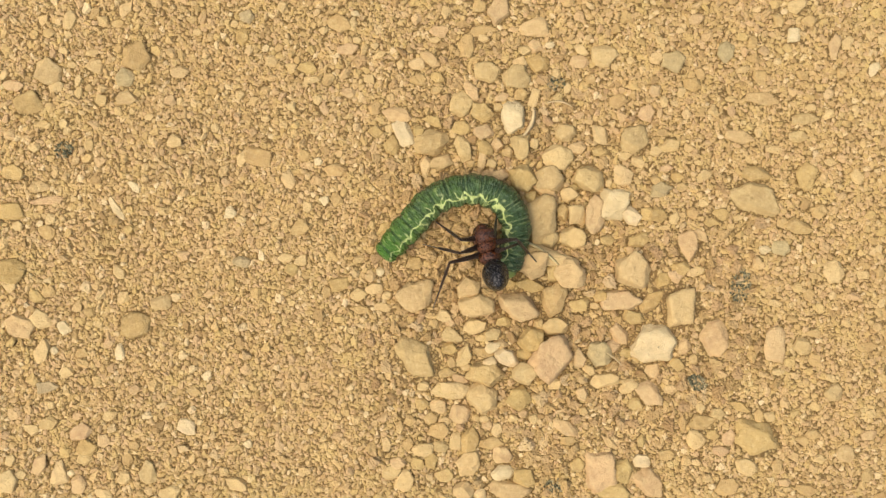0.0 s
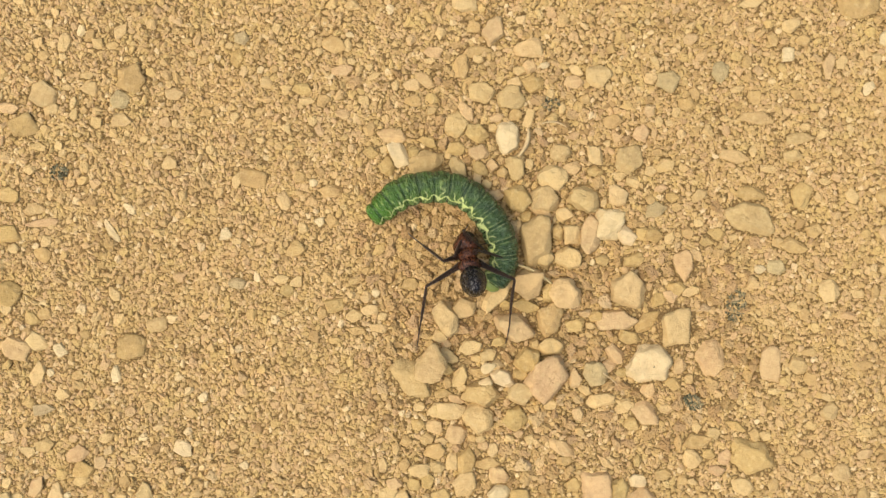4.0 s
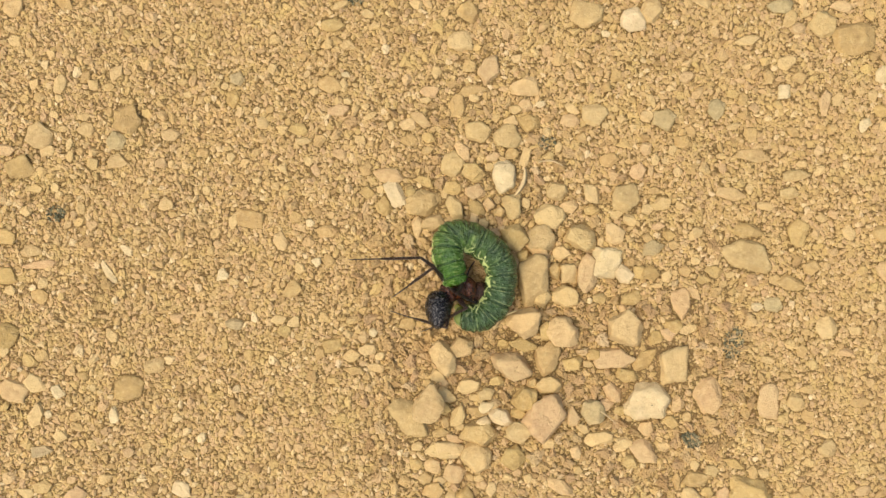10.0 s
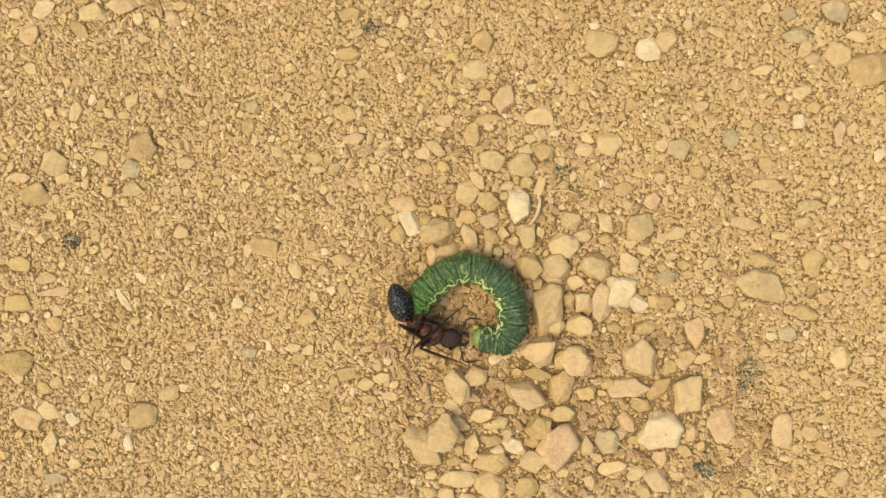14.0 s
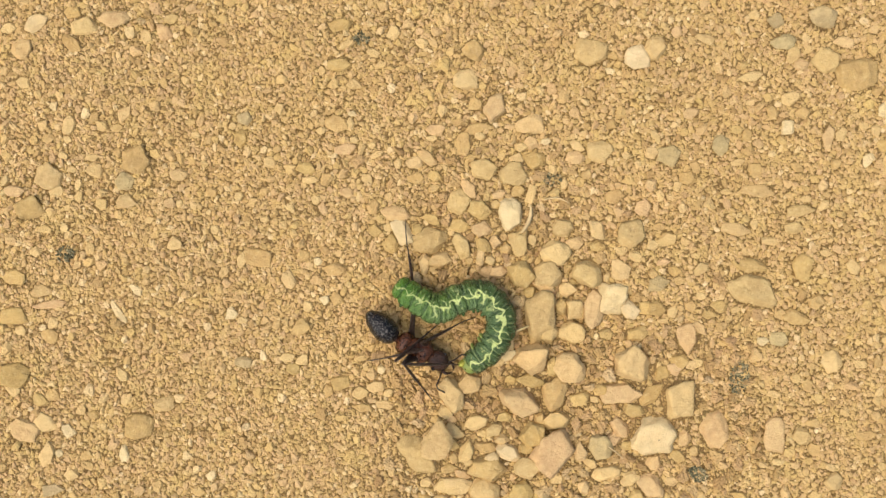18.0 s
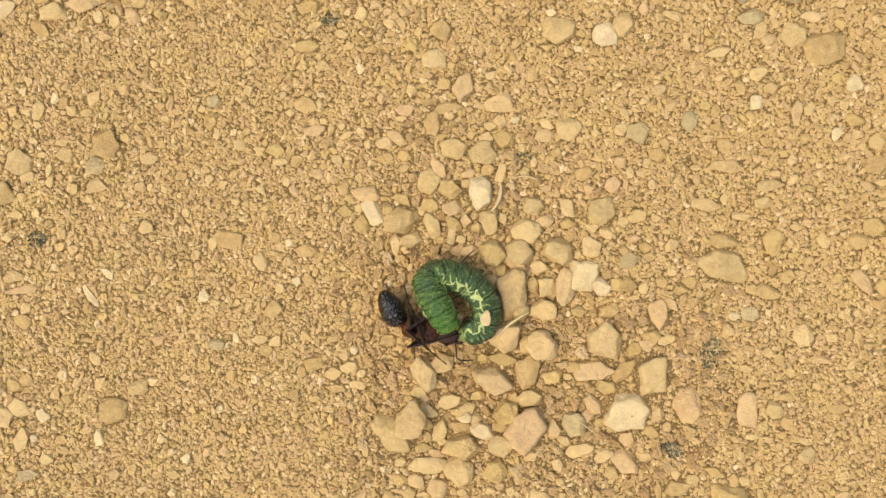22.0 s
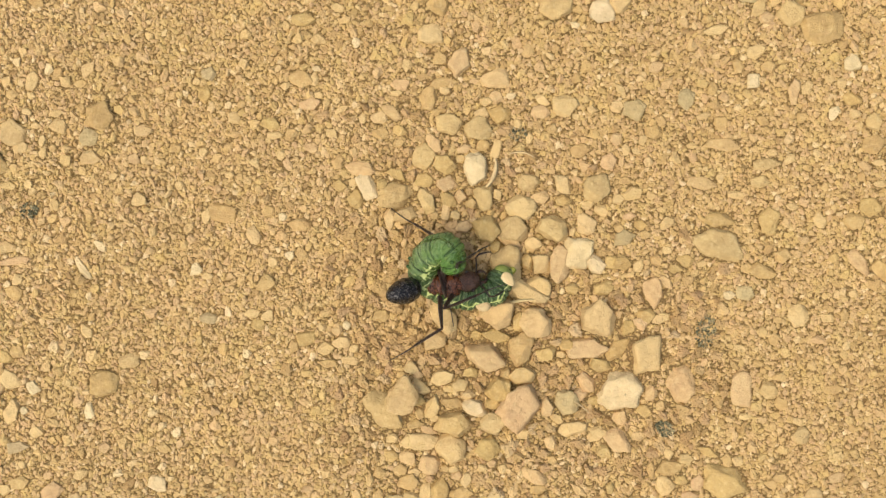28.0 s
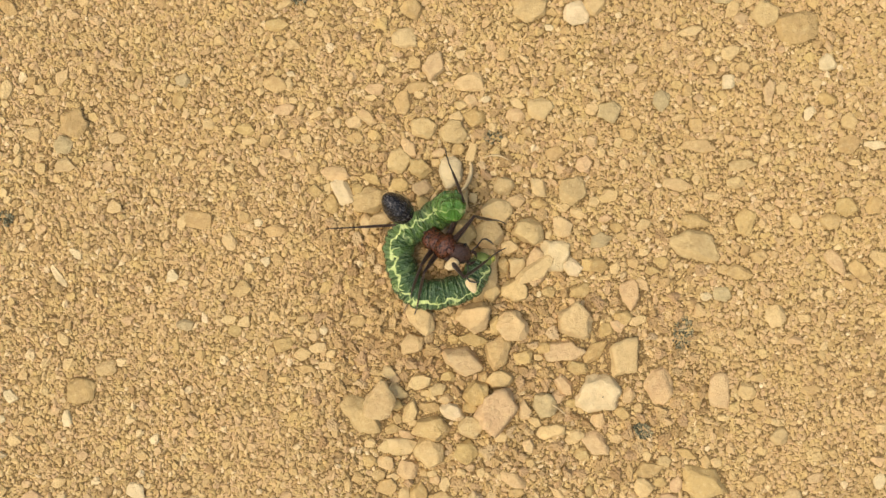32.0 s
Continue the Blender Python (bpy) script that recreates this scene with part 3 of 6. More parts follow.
pebble("b", 27.66, -18.30, 3.24, 1.68, 0, corners=6)
pebble("w", 27.36, -16.92, 1.20, 1.08, 80, corners=5)
pebble("o", 29.16, -17.52, 1.50, 1.38, 0, corners=5)
pebble("w", 26.88, -20.22, 2.10, 2.04, 0, corners=6)
pebble("y", 25.44, -18.54, 1.80, 0.96, 90, corners=5)
pebble("y", 28.68, -19.74, 1.44, 1.20, 0, corners=5)
pebble("p", 30.36, -20.04, 1.80, 1.44, 80, corners=5)
pebble("y", 30.12, -25.20, 2.64, 1.74, 10, corners=6)
pebble("b", 21.06, -20.34, 1.32, 0.96, 80, corners=5)
pebble("w", 17.64, -20.52, 2.28, 0.84, -40, corners=4)
pebble("y", 14.16, -22.86, 1.68, 1.50, 80, corners=5)
pebble("y", 13.26, -20.34, 1.80, 1.08, 0, corners=5)
pebble("y", 25.86, -22.44, 1.20, 1.14, 0, corners=5)
pebble("w", 26.88, -22.62, 0.96, 0.72, 0, corners=5)
pebble("p", 29.46, -21.42, 1.80, 1.20, 0, corners=5)
pebble("y", 23.76, -21.84, 1.80, 1.20, 0, corners=5)
pebble("b", 33.42, 7.98, 3.24, 1.74, -5, corners=6)
pebble("o", 33.12, 5.34, 5.28, 3.48, -18, corners=6)
pebble("y", 38.58, 7.80, 2.76, 2.28, 80, corners=5)
pebble("p", 25.98, 0.36, 3.42, 2.22, 88, corners=6)
pebble("p", 27.42, 1.38, 1.80, 1.02, -45, corners=5)
pebble("y", 29.64, 3.66, 1.92, 1.38, 5, corners=6)
pebble("w", 31.38, 3.36, 1.08, 0.72, 10, corners=5)
pebble("w", 27.60, 4.80, 1.08, 0.84, -20, corners=5)
pebble("y", 26.46, 3.84, 1.38, 1.26, 0, corners=5)
pebble("y", 22.86, 3.66, 2.04, 1.68, 0, corners=5)
pebble("w", 24.48, 3.30, 1.32, 1.08, 80, corners=5)
pebble("w", 27.66, 7.74, 2.04, 1.20, 35, corners=5)
pebble("y", 24.78, 7.56, 1.44, 1.20, 0, corners=5)
pebble("y", 25.38, 6.54, 1.32, 0.96, 0, corners=5)
pebble("g", 23.16, 6.36, 2.40, 1.56, 10, corners=5)
pebble("p", 23.64, 8.58, 1.44, 0.84, 0, corners=5)
pebble("y", 22.56, 7.38, 1.20, 1.08, 0, corners=5)
pebble("W", 34.14, -0.12, 1.32, 0.90, 0, corners=6)
pebble("g", 35.88, 0.06, 2.22, 1.68, -15, corners=5)
pebble("y", 37.68, 2.40, 3.12, 1.68, -15, corners=4)
pebble("y", 36.06, 2.76, 1.26, 1.14, 0, corners=5)
pebble("y", 25.26, -2.22, 2.04, 1.80, 0, corners=5)
pebble("w", 26.88, -2.34, 1.68, 1.08, 30, corners=5)
pebble("y", 28.56, 2.76, 1.56, 0.96, -20, corners=5)
pebble("y", 39.96, 3.96, 1.86, 1.74, 0, corners=5)
pebble("w", 17.16, 20.46, 2.70, 2.40, 0, corners=7)
pebble("w", 12.00, 18.66, 1.26, 0.96, -70, corners=6)
pebble("w", 18.24, 19.26, 0.84, 0.72, 0, corners=5)
pebble("w", 19.92, 20.04, 1.02, 0.96, 0, corners=5)
pebble("w", 22.56, 20.16, 1.50, 1.26, 0, corners=5)
pebble("g", 24.48, 19.86, 2.52, 2.28, 0, corners=5)
pebble("p", 22.56, 16.86, 1.50, 1.38, 40, corners=5)
pebble("p", 21.54, 14.40, 1.80, 1.68, 80, corners=6)
pebble("o", 20.28, 11.46, 3.36, 3.00, -90, corners=5)
pebble("w", 16.68, 12.06, 2.64, 1.68, -55, corners=4)
pebble("o", 13.08, 12.36, 2.28, 2.04, 0, corners=6)
pebble("w", 12.24, 9.78, 3.24, 2.52, -15, corners=6)
pebble("p", 14.28, 10.74, 2.04, 1.44, 5, corners=5)
pebble("y", 16.68, 10.44, 1.80, 1.20, 0, corners=5)
pebble("w", 19.26, 9.78, 1.32, 0.96, 0, corners=5)
pebble("w", 20.64, 9.18, 1.56, 1.20, -10, corners=5)
pebble("w", 24.06, 10.86, 2.28, 1.56, 25, corners=5)
pebble("w", 22.56, 10.38, 1.26, 1.14, 0, corners=5)
pebble("y", 23.28, 12.36, 1.32, 0.84, 0, corners=5)
pebble("y", 26.46, 17.46, 2.16, 1.56, 0, corners=5)
pebble("w", 25.26, 16.68, 1.20, 0.84, 60, corners=5)
pebble("y", 27.36, 18.66, 1.44, 0.96, -60, corners=5)
pebble("w", 23.46, 15.66, 1.32, 0.96, 80, corners=5)
pebble("y", 18.66, 15.66, 2.16, 1.44, 5, corners=5)
pebble("y", 15.66, 18.06, 1.20, 1.08, 0, corners=5)
pebble("p", 14.46, 19.86, 2.04, 1.44, 0, corners=5)
pebble("w", 13.26, 17.16, 1.20, 0.84, 80, corners=5)
# further out
pebble("y", -11.04, 23.94, 2.76, 1.68, -20, corners=6)
pebble("w", -9.60, 23.88, 1.44, 0.96, 80, corners=5)
pebble("w", -12.72, 23.22, 1.14, 0.96, 0, corners=4)
pebble("w", -18.18, 19.98, 1.44, 1.32, 0, corners=7)
pebble("w", -13.92, 18.00, 1.80, 0.84, 0, corners=5)
pebble("y", -12.24, 18.06, 1.44, 1.32, 60, corners=5)
pebble("w", -9.12, 22.20, 0.90, 0.72, 0, corners=5)
pebble("p", -10.14, 21.18, 2.22, 1.20, 5, corners=5)
pebble("y", -21.24, 22.56, 2.10, 1.50, 70, corners=5)
pebble("w", -22.08, 23.94, 0.90, 0.72, 0, corners=5)
pebble("b", -14.34, 19.26, 2.04, 1.32, -10, corners=5)
pebble("y", -17.34, 21.42, 1.02, 0.90, 0, corners=5)
pebble("w", -7.80, 18.06, 1.26, 0.96, -15, corners=5)
pebble("y", -7.20, 15.06, 1.62, 1.32, 80, corners=5)
pebble("y", -7.14, 12.48, 1.62, 1.50, 0, corners=4)
pebble("w", -24.18, 12.84, 0.96, 0.96, 0, corners=6)
pebble("w", -21.54, 16.38, 1.08, 0.96, 0, corners=5)
pebble("w", -18.84, 13.86, 1.02, 0.84, 0, corners=5)
pebble("p", -10.02, 16.56, 1.50, 1.26, 0, corners=5)
pebble("y", -24.54, 16.86, 1.62, 1.08, 10, corners=5)
pebble("w", -7.26, 21.54, 0.90, 0.72, 0, corners=5)
pebble("g", -20.82, 24.66, 1.86, 1.50, 0, corners=5)
pebble("w", -6.72, 20.64, 1.62, 0.72, 25, corners=5)
pebble("w", -13.26, 15.78, 1.08, 0.96, 0, corners=5)
pebble("W", 37.20, 22.74, 1.86, 1.62, 40, corners=4)
pebble("g", 30.06, 20.94, 2.34, 1.86, 80, corners=6)
pebble("y", 31.86, 22.56, 1.38, 1.08, 0, corners=5)
pebble("y", 32.88, 21.96, 1.38, 1.08, 70, corners=5)
pebble("p", 34.08, 21.06, 1.20, 1.08, 0, corners=4)
pebble("p", 41.46, 21.30, 3.00, 1.20, 85, corners=5)
pebble("w", 42.84, 21.78, 1.44, 1.26, 80, corners=5)
pebble("W", 45.66, 19.08, 1.74, 1.20, 70, corners=5)
pebble("y", 33.60, 18.24, 1.74, 1.44, 80, corners=6)
pebble("w", 31.92, 19.08, 1.62, 0.72, 10, corners=5)
pebble("o", 33.96, 15.96, 3.60, 1.38, -5, corners=5)
pebble("y", 38.16, 18.36, 1.68, 0.96, -35, corners=4)
pebble("w", 39.00, 15.06, 1.14, 0.72, 0, corners=6)
pebble("o", 38.46, 13.80, 2.88, 1.20, 5, corners=5)
pebble("w", 40.86, 14.28, 1.50, 1.08, 40, corners=5)
pebble("w", 33.48, 12.42, 1.26, 0.84, 85, corners=5)
pebble("o", 31.56, 11.88, 3.12, 1.44, -5, corners=5)
pebble("y", 42.24, 18.66, 1.20, 1.08, 80, corners=5)
pebble("y", 38.94, 24.24, 1.74, 1.38, 0, corners=5)
pebble("y", 35.64, 24.36, 1.62, 1.14, -60, corners=5)
pebble("w", 46.56, 22.26, 1.26, 1.08, 70, corners=5)
pebble("o", 37.68, 11.94, 2.04, 1.44, 0, corners=5)
pebble("w", 41.58, -2.52, 2.70, 2.46, 0, corners=7)
pebble("p", 35.16, -10.14, 3.96, 2.40, 88, corners=8)
pebble("o", 38.16, -10.26, 2.04, 1.98, 0, corners=6)
pebble("w", 44.64, -2.76, 1.50, 0.84, 0, corners=6)
pebble("y", 38.76, -4.86, 1.44, 1.20, 80, corners=5)
pebble("y", 46.44, -2.46, 1.62, 0.96, 85, corners=5)
pebble("w", 35.16, -5.76, 1.62, 0.72, -5, corners=5)
pebble("y", 39.24, -2.76, 0.96, 0.72, 0, corners=5)
pebble("y", 39.36, -8.94, 1.50, 0.96, 0, corners=5)
pebble("y", 45.06, -10.44, 2.28, 1.08, 0, corners=5)
pebble("w", -40.02, -13.14, 1.56, 1.20, 0, corners=6)
pebble("w", -41.64, -16.56, 0.84, 0.84, 0, corners=6)
pebble("o", -41.94, -18.54, 2.04, 1.44, 10, corners=5)
pebble("w", -43.74, -19.26, 1.56, 1.20, -10, corners=5)
pebble("p", -38.52, -19.44, 2.76, 1.92, 15, corners=5)
pebble("y", -37.74, -21.00, 2.28, 2.04, 10, corners=4)
pebble("p", -35.94, -20.22, 1.44, 1.32, 80, corners=5)
pebble("p", -42.84, -22.86, 2.40, 1.44, 60, corners=5)
pebble("w", -40.68, -23.82, 2.64, 2.16, 90, corners=3)
pebble("W", -39.54, -23.82, 0.96, 0.84, 0, corners=5)
pebble("w", -46.14, -24.66, 2.40, 2.04, 80, corners=5)
pebble("w", -44.82, -23.94, 1.32, 1.08, 0, corners=5)
pebble("p", -38.64, -24.96, 2.04, 1.92, 80, corners=5)
pebble("o", -31.26, -23.64, 2.76, 1.80, 100, corners=6)
pebble("w", -33.72, -24.24, 1.50, 1.32, 60, corners=5)
pebble("y", -33.36, -22.26, 1.26, 1.14, 0, corners=5)
pebble("W", -27.24, -18.90, 2.22, 1.56, -30, corners=6)
pebble("w", -35.34, -17.64, 1.74, 1.14, 25, corners=4)
pebble("p", -32.76, -14.94, 1.26, 1.14, 0, corners=5)
pebble("y", -30.84, -14.46, 1.38, 1.14, 80, corners=5)
pebble("w", -26.64, -22.26, 1.20, 0.72, 80, corners=4)
pebble("w", -29.04, -25.86, 2.40, 1.44, 10, corners=5)
pebble("w", -35.94, -26.04, 2.04, 1.32, -20, corners=5)
pebble("y", -32.64, -20.82, 1.20, 0.96, 0, corners=5)
pebble("o", -38.04, -22.26, 1.80, 1.44, 0, corners=5)
pebble("y", -26.46, -15.12, 1.44, 1.20, 0, corners=5)
pebble("w", -45.96, -22.44, 1.38, 1.20, 70, corners=5)
pebble("g", -41.94, -14.70, 2.40, 1.20, 5, corners=5)
pebble("o", -41.94, 18.84, 3.12, 2.82, 20, corners=6)
pebble("w", -36.96, 19.44, 1.86, 1.68, 0, corners=6)
pebble("b", -32.58, 20.58, 3.24, 3.00, 70, corners=5)
pebble("g", -33.72, 18.24, 1.98, 1.86, 0, corners=6)
pebble("o", -33.54, 16.14, 2.10, 1.62, 0, corners=5)
pebble("p", -45.54, 17.40, 2.10, 1.26, -5, corners=6)
pebble("b", -43.92, 15.48, 3.00, 2.46, 15, corners=5)
pebble("w", -41.04, 17.28, 1.62, 1.26, 30, corners=5)
pebble("w", -37.26, 20.76, 1.56, 0.84, 5, corners=5)
pebble("w", -39.54, 24.24, 2.22, 1.32, 78, corners=5)
pebble("y", -41.76, 22.92, 1.44, 1.08, 0, corners=5)
pebble("w", -39.72, 22.74, 0.96, 0.84, -20, corners=5)
pebble("y", -36.84, 24.96, 1.50, 0.90, 60, corners=5)
pebble("w", -33.72, 25.44, 1.98, 1.32, 50, corners=5)
pebble("y", -34.44, 23.94, 1.32, 0.84, 5, corners=5)
pebble("o", -36.24, 15.78, 1.56, 1.38, -60, corners=4)
pebble("w", -38.70, 17.94, 1.20, 0.72, 75, corners=5)
pebble("w", -40.26, 21.12, 1.08, 0.84, -20, corners=5)
pebble("w", -39.36, 19.56, 1.08, 0.84, 0, corners=5)
pebble("w", -46.56, 18.48, 1.32, 0.78, 70, corners=5)
pebble("w", -31.14, 14.04, 1.08, 0.72, 10, corners=5)
pebble("w", -39.84, 12.54, 0.96, 0.84, 0, corners=5)
pebble("o", -42.54, 13.26, 1.80, 0.90, 0, corners=5)
pebble("y", -37.56, 17.16, 0.96, 0.84, 0, corners=5)
pebble("p", -29.04, 15.78, 1.32, 1.14, 0, corners=5)
pebble("w", -27.96, 15.66, 0.96, 0.72, 80, corners=5)
pebble("w", -39.84, 15.48, 0.78, 0.60, 10, corners=5)
pebble("w", -26.04, 23.04, 1.02, 0.84, 0, corners=5)
pebble("o", -27.96, 18.78, 2.16, 1.44, 10, corners=5)
pebble("y", 33.36, -20.22, 5.16, 3.72, -15, corners=5)
pebble("w", 32.16, -23.04, 2.64, 1.74, -25, corners=6)
pebble("o", 41.46, -15.06, 2.04, 1.92, 0, corners=6)
pebble("w", 41.16, -13.74, 1.08, 0.84, 0, corners=5)
pebble("o", 42.78, -21.72, 2.16, 1.98, 60, corners=8)
pebble("p", 45.18, -19.74, 1.86, 1.08, 15, corners=5)
pebble("y", 39.24, -19.62, 1.56, 1.08, -10, corners=5)
pebble("y", 38.16, -20.34, 1.32, 1.14, 0, corners=5)
pebble("w", 34.74, -17.76, 1.32, 1.14, -30, corners=4)
pebble("y", 33.54, -17.64, 1.38, 1.08, 80, corners=5)
pebble("y", 35.46, -23.04, 1.50, 1.26, 80, corners=5)
pebble("w", 39.96, -22.26, 1.26, 1.02, 0, corners=5)
pebble("y", 31.56, -16.74, 2.40, 1.02, -25, corners=4)
pebble("p", 36.36, -24.84, 1.44, 0.84, 0, corners=5)
pebble("w", 36.66, -25.50, 0.96, 0.60, 0, corners=5)
pebble("y", 38.76, -25.62, 2.52, 1.32, -15, corners=5)
pebble("o", 45.06, -23.94, 1.62, 1.14, 80, corners=5)
pebble("w", 0.96, -15.02, 3.99, 1.87, -5)
pebble("w", 44.07, 7.60, 1.87, 1.37, -50)
pebble("w", 35.07, 10.61, 2.00, 0.87, -12)
pebble("w", 41.07, 9.22, 1.37, 0.87, 0)
pebble("w", 37.48, 25.72, 2.00, 1.62, 0)
pebble("p", 26.98, 24.42, 1.87, 1.37, 20)
pebble("w", 14.68, 21.13, 1.87, 1.00, -30)
pebble("w", 9.71, 23.54, 3.37, 2.12, 0)
pebble("p", 5.99, 25.46, 3.62, 2.50, 80)
pebble("y", 3.77, 25.76, 1.75, 1.62, 30)
pebble("b", 4.19, 23.25, 3.49, 1.12, 10)
pebble("y", 2.57, 21.57, 2.62, 2.00, 85)
pebble("w", 4.37, 22.35, 1.25, 0.87, -10)
pebble("w", 8.68, 21.14, 1.50, 1.12, 0)
pebble("w", 8.20, 19.88, 1.75, 1.37, 0)
pebble("p", 9.76, 21.56, 1.75, 1.50, 0)
pebble("W", 11.38, 21.68, 1.12, 0.75, 20)
pebble("y", 10.18, 19.76, 2.62, 1.87, 0)
pebble("w", 23.08, 22.02, 1.87, 0.87, -50)
pebble("W", -9.30, 25.00, 1.00, 0.62, 0)
pebble("w", -17.10, 25.67, 1.37, 1.12, 80)
pebble("w", -2.71, 19.60, 1.87, 1.50, 20)
pebble("o", -1.39, 20.07, 2.75, 1.37, -50)
pebble("p", -0.43, 23.07, 2.12, 1.37, 0)
pebble("w", -0.91, 22.17, 1.37, 0.75, 0)
pebble("w", 0.29, 25.17, 1.50, 1.12, 90)
pebble("w", -4.51, 19.66, 1.25, 1.00, 70)
pebble("w", -43.39, 10.83, 1.50, 1.37, 0)
pebble("o", -42.92, 6.63, 2.62, 1.50, 0)
pebble("p", -42.02, 5.13, 3.74, 1.00, 6)
pebble("W", -32.72, 6.62, 1.75, 0.87, -45)
pebble("W", -34.70, 4.22, 2.87, 0.87, -55)
pebble("w", -28.52, 11.53, 1.87, 1.75, 0)
pebble("y", -45.79, 8.13, 2.62, 1.87, 0)
pebble("b", -45.92, 3.94, 3.12, 2.12, 0)
pebble("w", -41.60, 3.15, 1.37, 1.25, 90)
pebble("y", -42.02, 1.83, 2.12, 1.62, -20)
pebble("w", -45.20, 2.44, 1.25, 1.12, 0)
pebble("W", -22.53, 3.91, 1.50, 1.37, 90)
pebble("w", -21.33, 3.19, 1.12, 0.87, 0)
pebble("y", -19.82, 9.90, 3.74, 2.00, -15)
pebble("w", -21.50, 9.60, 1.75, 1.12, 80)
pebble("w", -16.41, 7.20, 2.25, 1.50, -60)
pebble("y", -15.03, 2.40, 2.12, 1.87, 0)
pebble("W", -12.63, 5.09, 1.12, 1.12, 0)
pebble("w", -14.31, 4.50, 1.25, 1.12, 90)
pebble("y", -11.31, 5.21, 1.50, 1.25, 80)
pebble("W", -13.22, 9.29, 1.00, 0.87, 0)
pebble("y", -11.43, 8.39, 2.75, 1.50, 0)
pebble("y", -14.72, 9.89, 1.50, 1.37, 0)
pebble("b", -45.81, -2.36, 3.74, 2.87, 0)
pebble("w", -46.05, -3.98, 1.75, 1.37, 0)
pebble("y", -43.23, -5.06, 2.12, 1.37, -35)
pebble("y", -41.85, -4.47, 1.62, 1.37, 0)
pebble("p", -44.86, -8.18, 3.24, 2.62, -35)
pebble("w", -42.64, -7.64, 2.62, 2.00, -40)
pebble("w", -42.70, -10.88, 2.75, 1.75, 75)
pebble("W", -40.24, -8.37, 1.62, 1.25, -60)
pebble("b", -32.74, -8.20, 3.74, 3.00, 0)
pebble("W", -34.37, -10.89, 1.87, 1.25, 90)
pebble("w", -34.41, -2.38, 2.00, 1.25, -60)
pebble("o", -30.04, -5.68, 2.37, 1.75, 0)
pebble("W", -41.26, -10.77, 0.87, 0.87, 0)
pebble("y", -38.45, -11.07, 1.50, 1.12, 0)
pebble("y", -11.02, -3.73, 2.25, 1.75, 0)
pebble("w", -8.93, -4.81, 1.87, 1.50, 0)
pebble("w", -7.30, -4.21, 1.87, 1.37, 0)
pebble("w", -5.93, -4.93, 1.25, 1.00, 0)
pebble("y", -12.34, -4.56, 1.50, 1.12, 80)
pebble("w", -6.35, -6.19, 2.12, 1.00, -10)
pebble("y", -8.75, -6.43, 2.37, 1.00, 0)
pebble("y", -3.04, -1.52, 1.87, 1.50, 10)
pebble("g", -21.34, -1.31, 2.00, 1.37, 0)
pebble("w", -16.66, -0.90, 1.75, 1.12, 0)
pebble("w", -15.04, -1.32, 1.62, 1.25, 30)
pebble("b", -16.12, -2.22, 1.62, 1.37, 0)
pebble("W", -6.64, -2.41, 1.12, 1.00, 90)
pebble("W", -20.76, -20.69, 1.00, 1.00, 0)
pebble("w", -21.97, -24.95, 2.62, 1.62, -20)
pebble("W", -42.94, 35.33, 2.87, 1.75, 30)
pebble("w", -45.95, 34.75, 1.75, 1.12, 20)
pebble("w", -44.64, 32.46, 2.37, 2.25, 0)
pebble("w", -37.83, 34.70, 3.12, 2.00, 10)
pebble("p", -34.82, 35.64, 3.87, 2.12, 0)
pebble("y", -39.02, 36.27, 2.12, 1.25, 0)
pebble("y", -39.17, 33.02, 2.50, 1.50, -40)
pebble("p", -29.42, 34.22, 2.12, 1.62, -60)
pebble("w", -31.23, 33.63, 1.62, 1.25, -70)
pebble("o", -28.51, 35.54, 1.75, 1.12, 12)
pebble("w", -44.31, 29.03, 1.62, 1.37, -30)
pebble("y", -10.37, 34.51, 2.75, 1.50, 12)
pebble("w", -9.78, 32.40, 2.12, 0.87, 20)
pebble("y", -10.51, 30.30, 2.62, 1.62, 0)
pebble("w", -9.03, 28.19, 1.75, 1.25, -10)
pebble("w", -4.78, 33.57, 1.75, 1.50, 80)
pebble("w", -1.79, 32.35, 1.50, 1.25, 0)
pebble("w", -6.90, 31.48, 1.62, 1.00, 0)
pebble("w", 2.82, 28.41, 2.75, 2.25, 0)
pebble("b", 3.62, 31.41, 2.75, 2.50, 0)
pebble("o", 16.41, 30.96, 3.99, 3.12, 0)
pebble("W", 21.22, 30.38, 3.24, 2.62, 10)
pebble("w", 23.27, 31.51, 3.12, 2.50, 60)
pebble("W", 18.32, 29.02, 1.00, 0.75, 0)
pebble("w", 28.56, 32.32, 2.25, 1.12, -20)
pebble("g", 36.85, 31.90, 3.12, 1.87, 0)
pebble("o", 37.86, 30.45, 2.12, 1.37, 60)
pebble("g", 36.08, 34.19, 2.00, 1.75, 0)
pebble("p", 38.88, 29.48, 1.75, 1.50, 0)
pebble("o", 41.46, 29.64, 3.12, 2.62, -30)
pebble("b", 44.76, 28.30, 4.99, 3.62, 0)
pebble("w", 43.28, 31.73, 2.37, 1.25, -5)
pebble("w", 33.87, 34.80, 1.25, 1.12, 0)
pebble("g", 41.19, 34.27, 3.24, 2.62, 0)
pebble("w", 33.34, 28.20, 2.87, 1.12, 10)
pebble("W", 47.92, 24.30, 2.25, 1.87, -22)
pebble("y", 47.79, 20.44, 2.50, 1.50, -14)
pebble("w", 47.87, 18.94, 1.50, 1.25, -2)
pebble("o", 49.83, 18.09, 2.00, 1.75, 88)
pebble("y", 49.75, 15.50, 2.50, 2.12, -2)
pebble("w", 50.41, 13.73, 1.62, 0.75, -2)
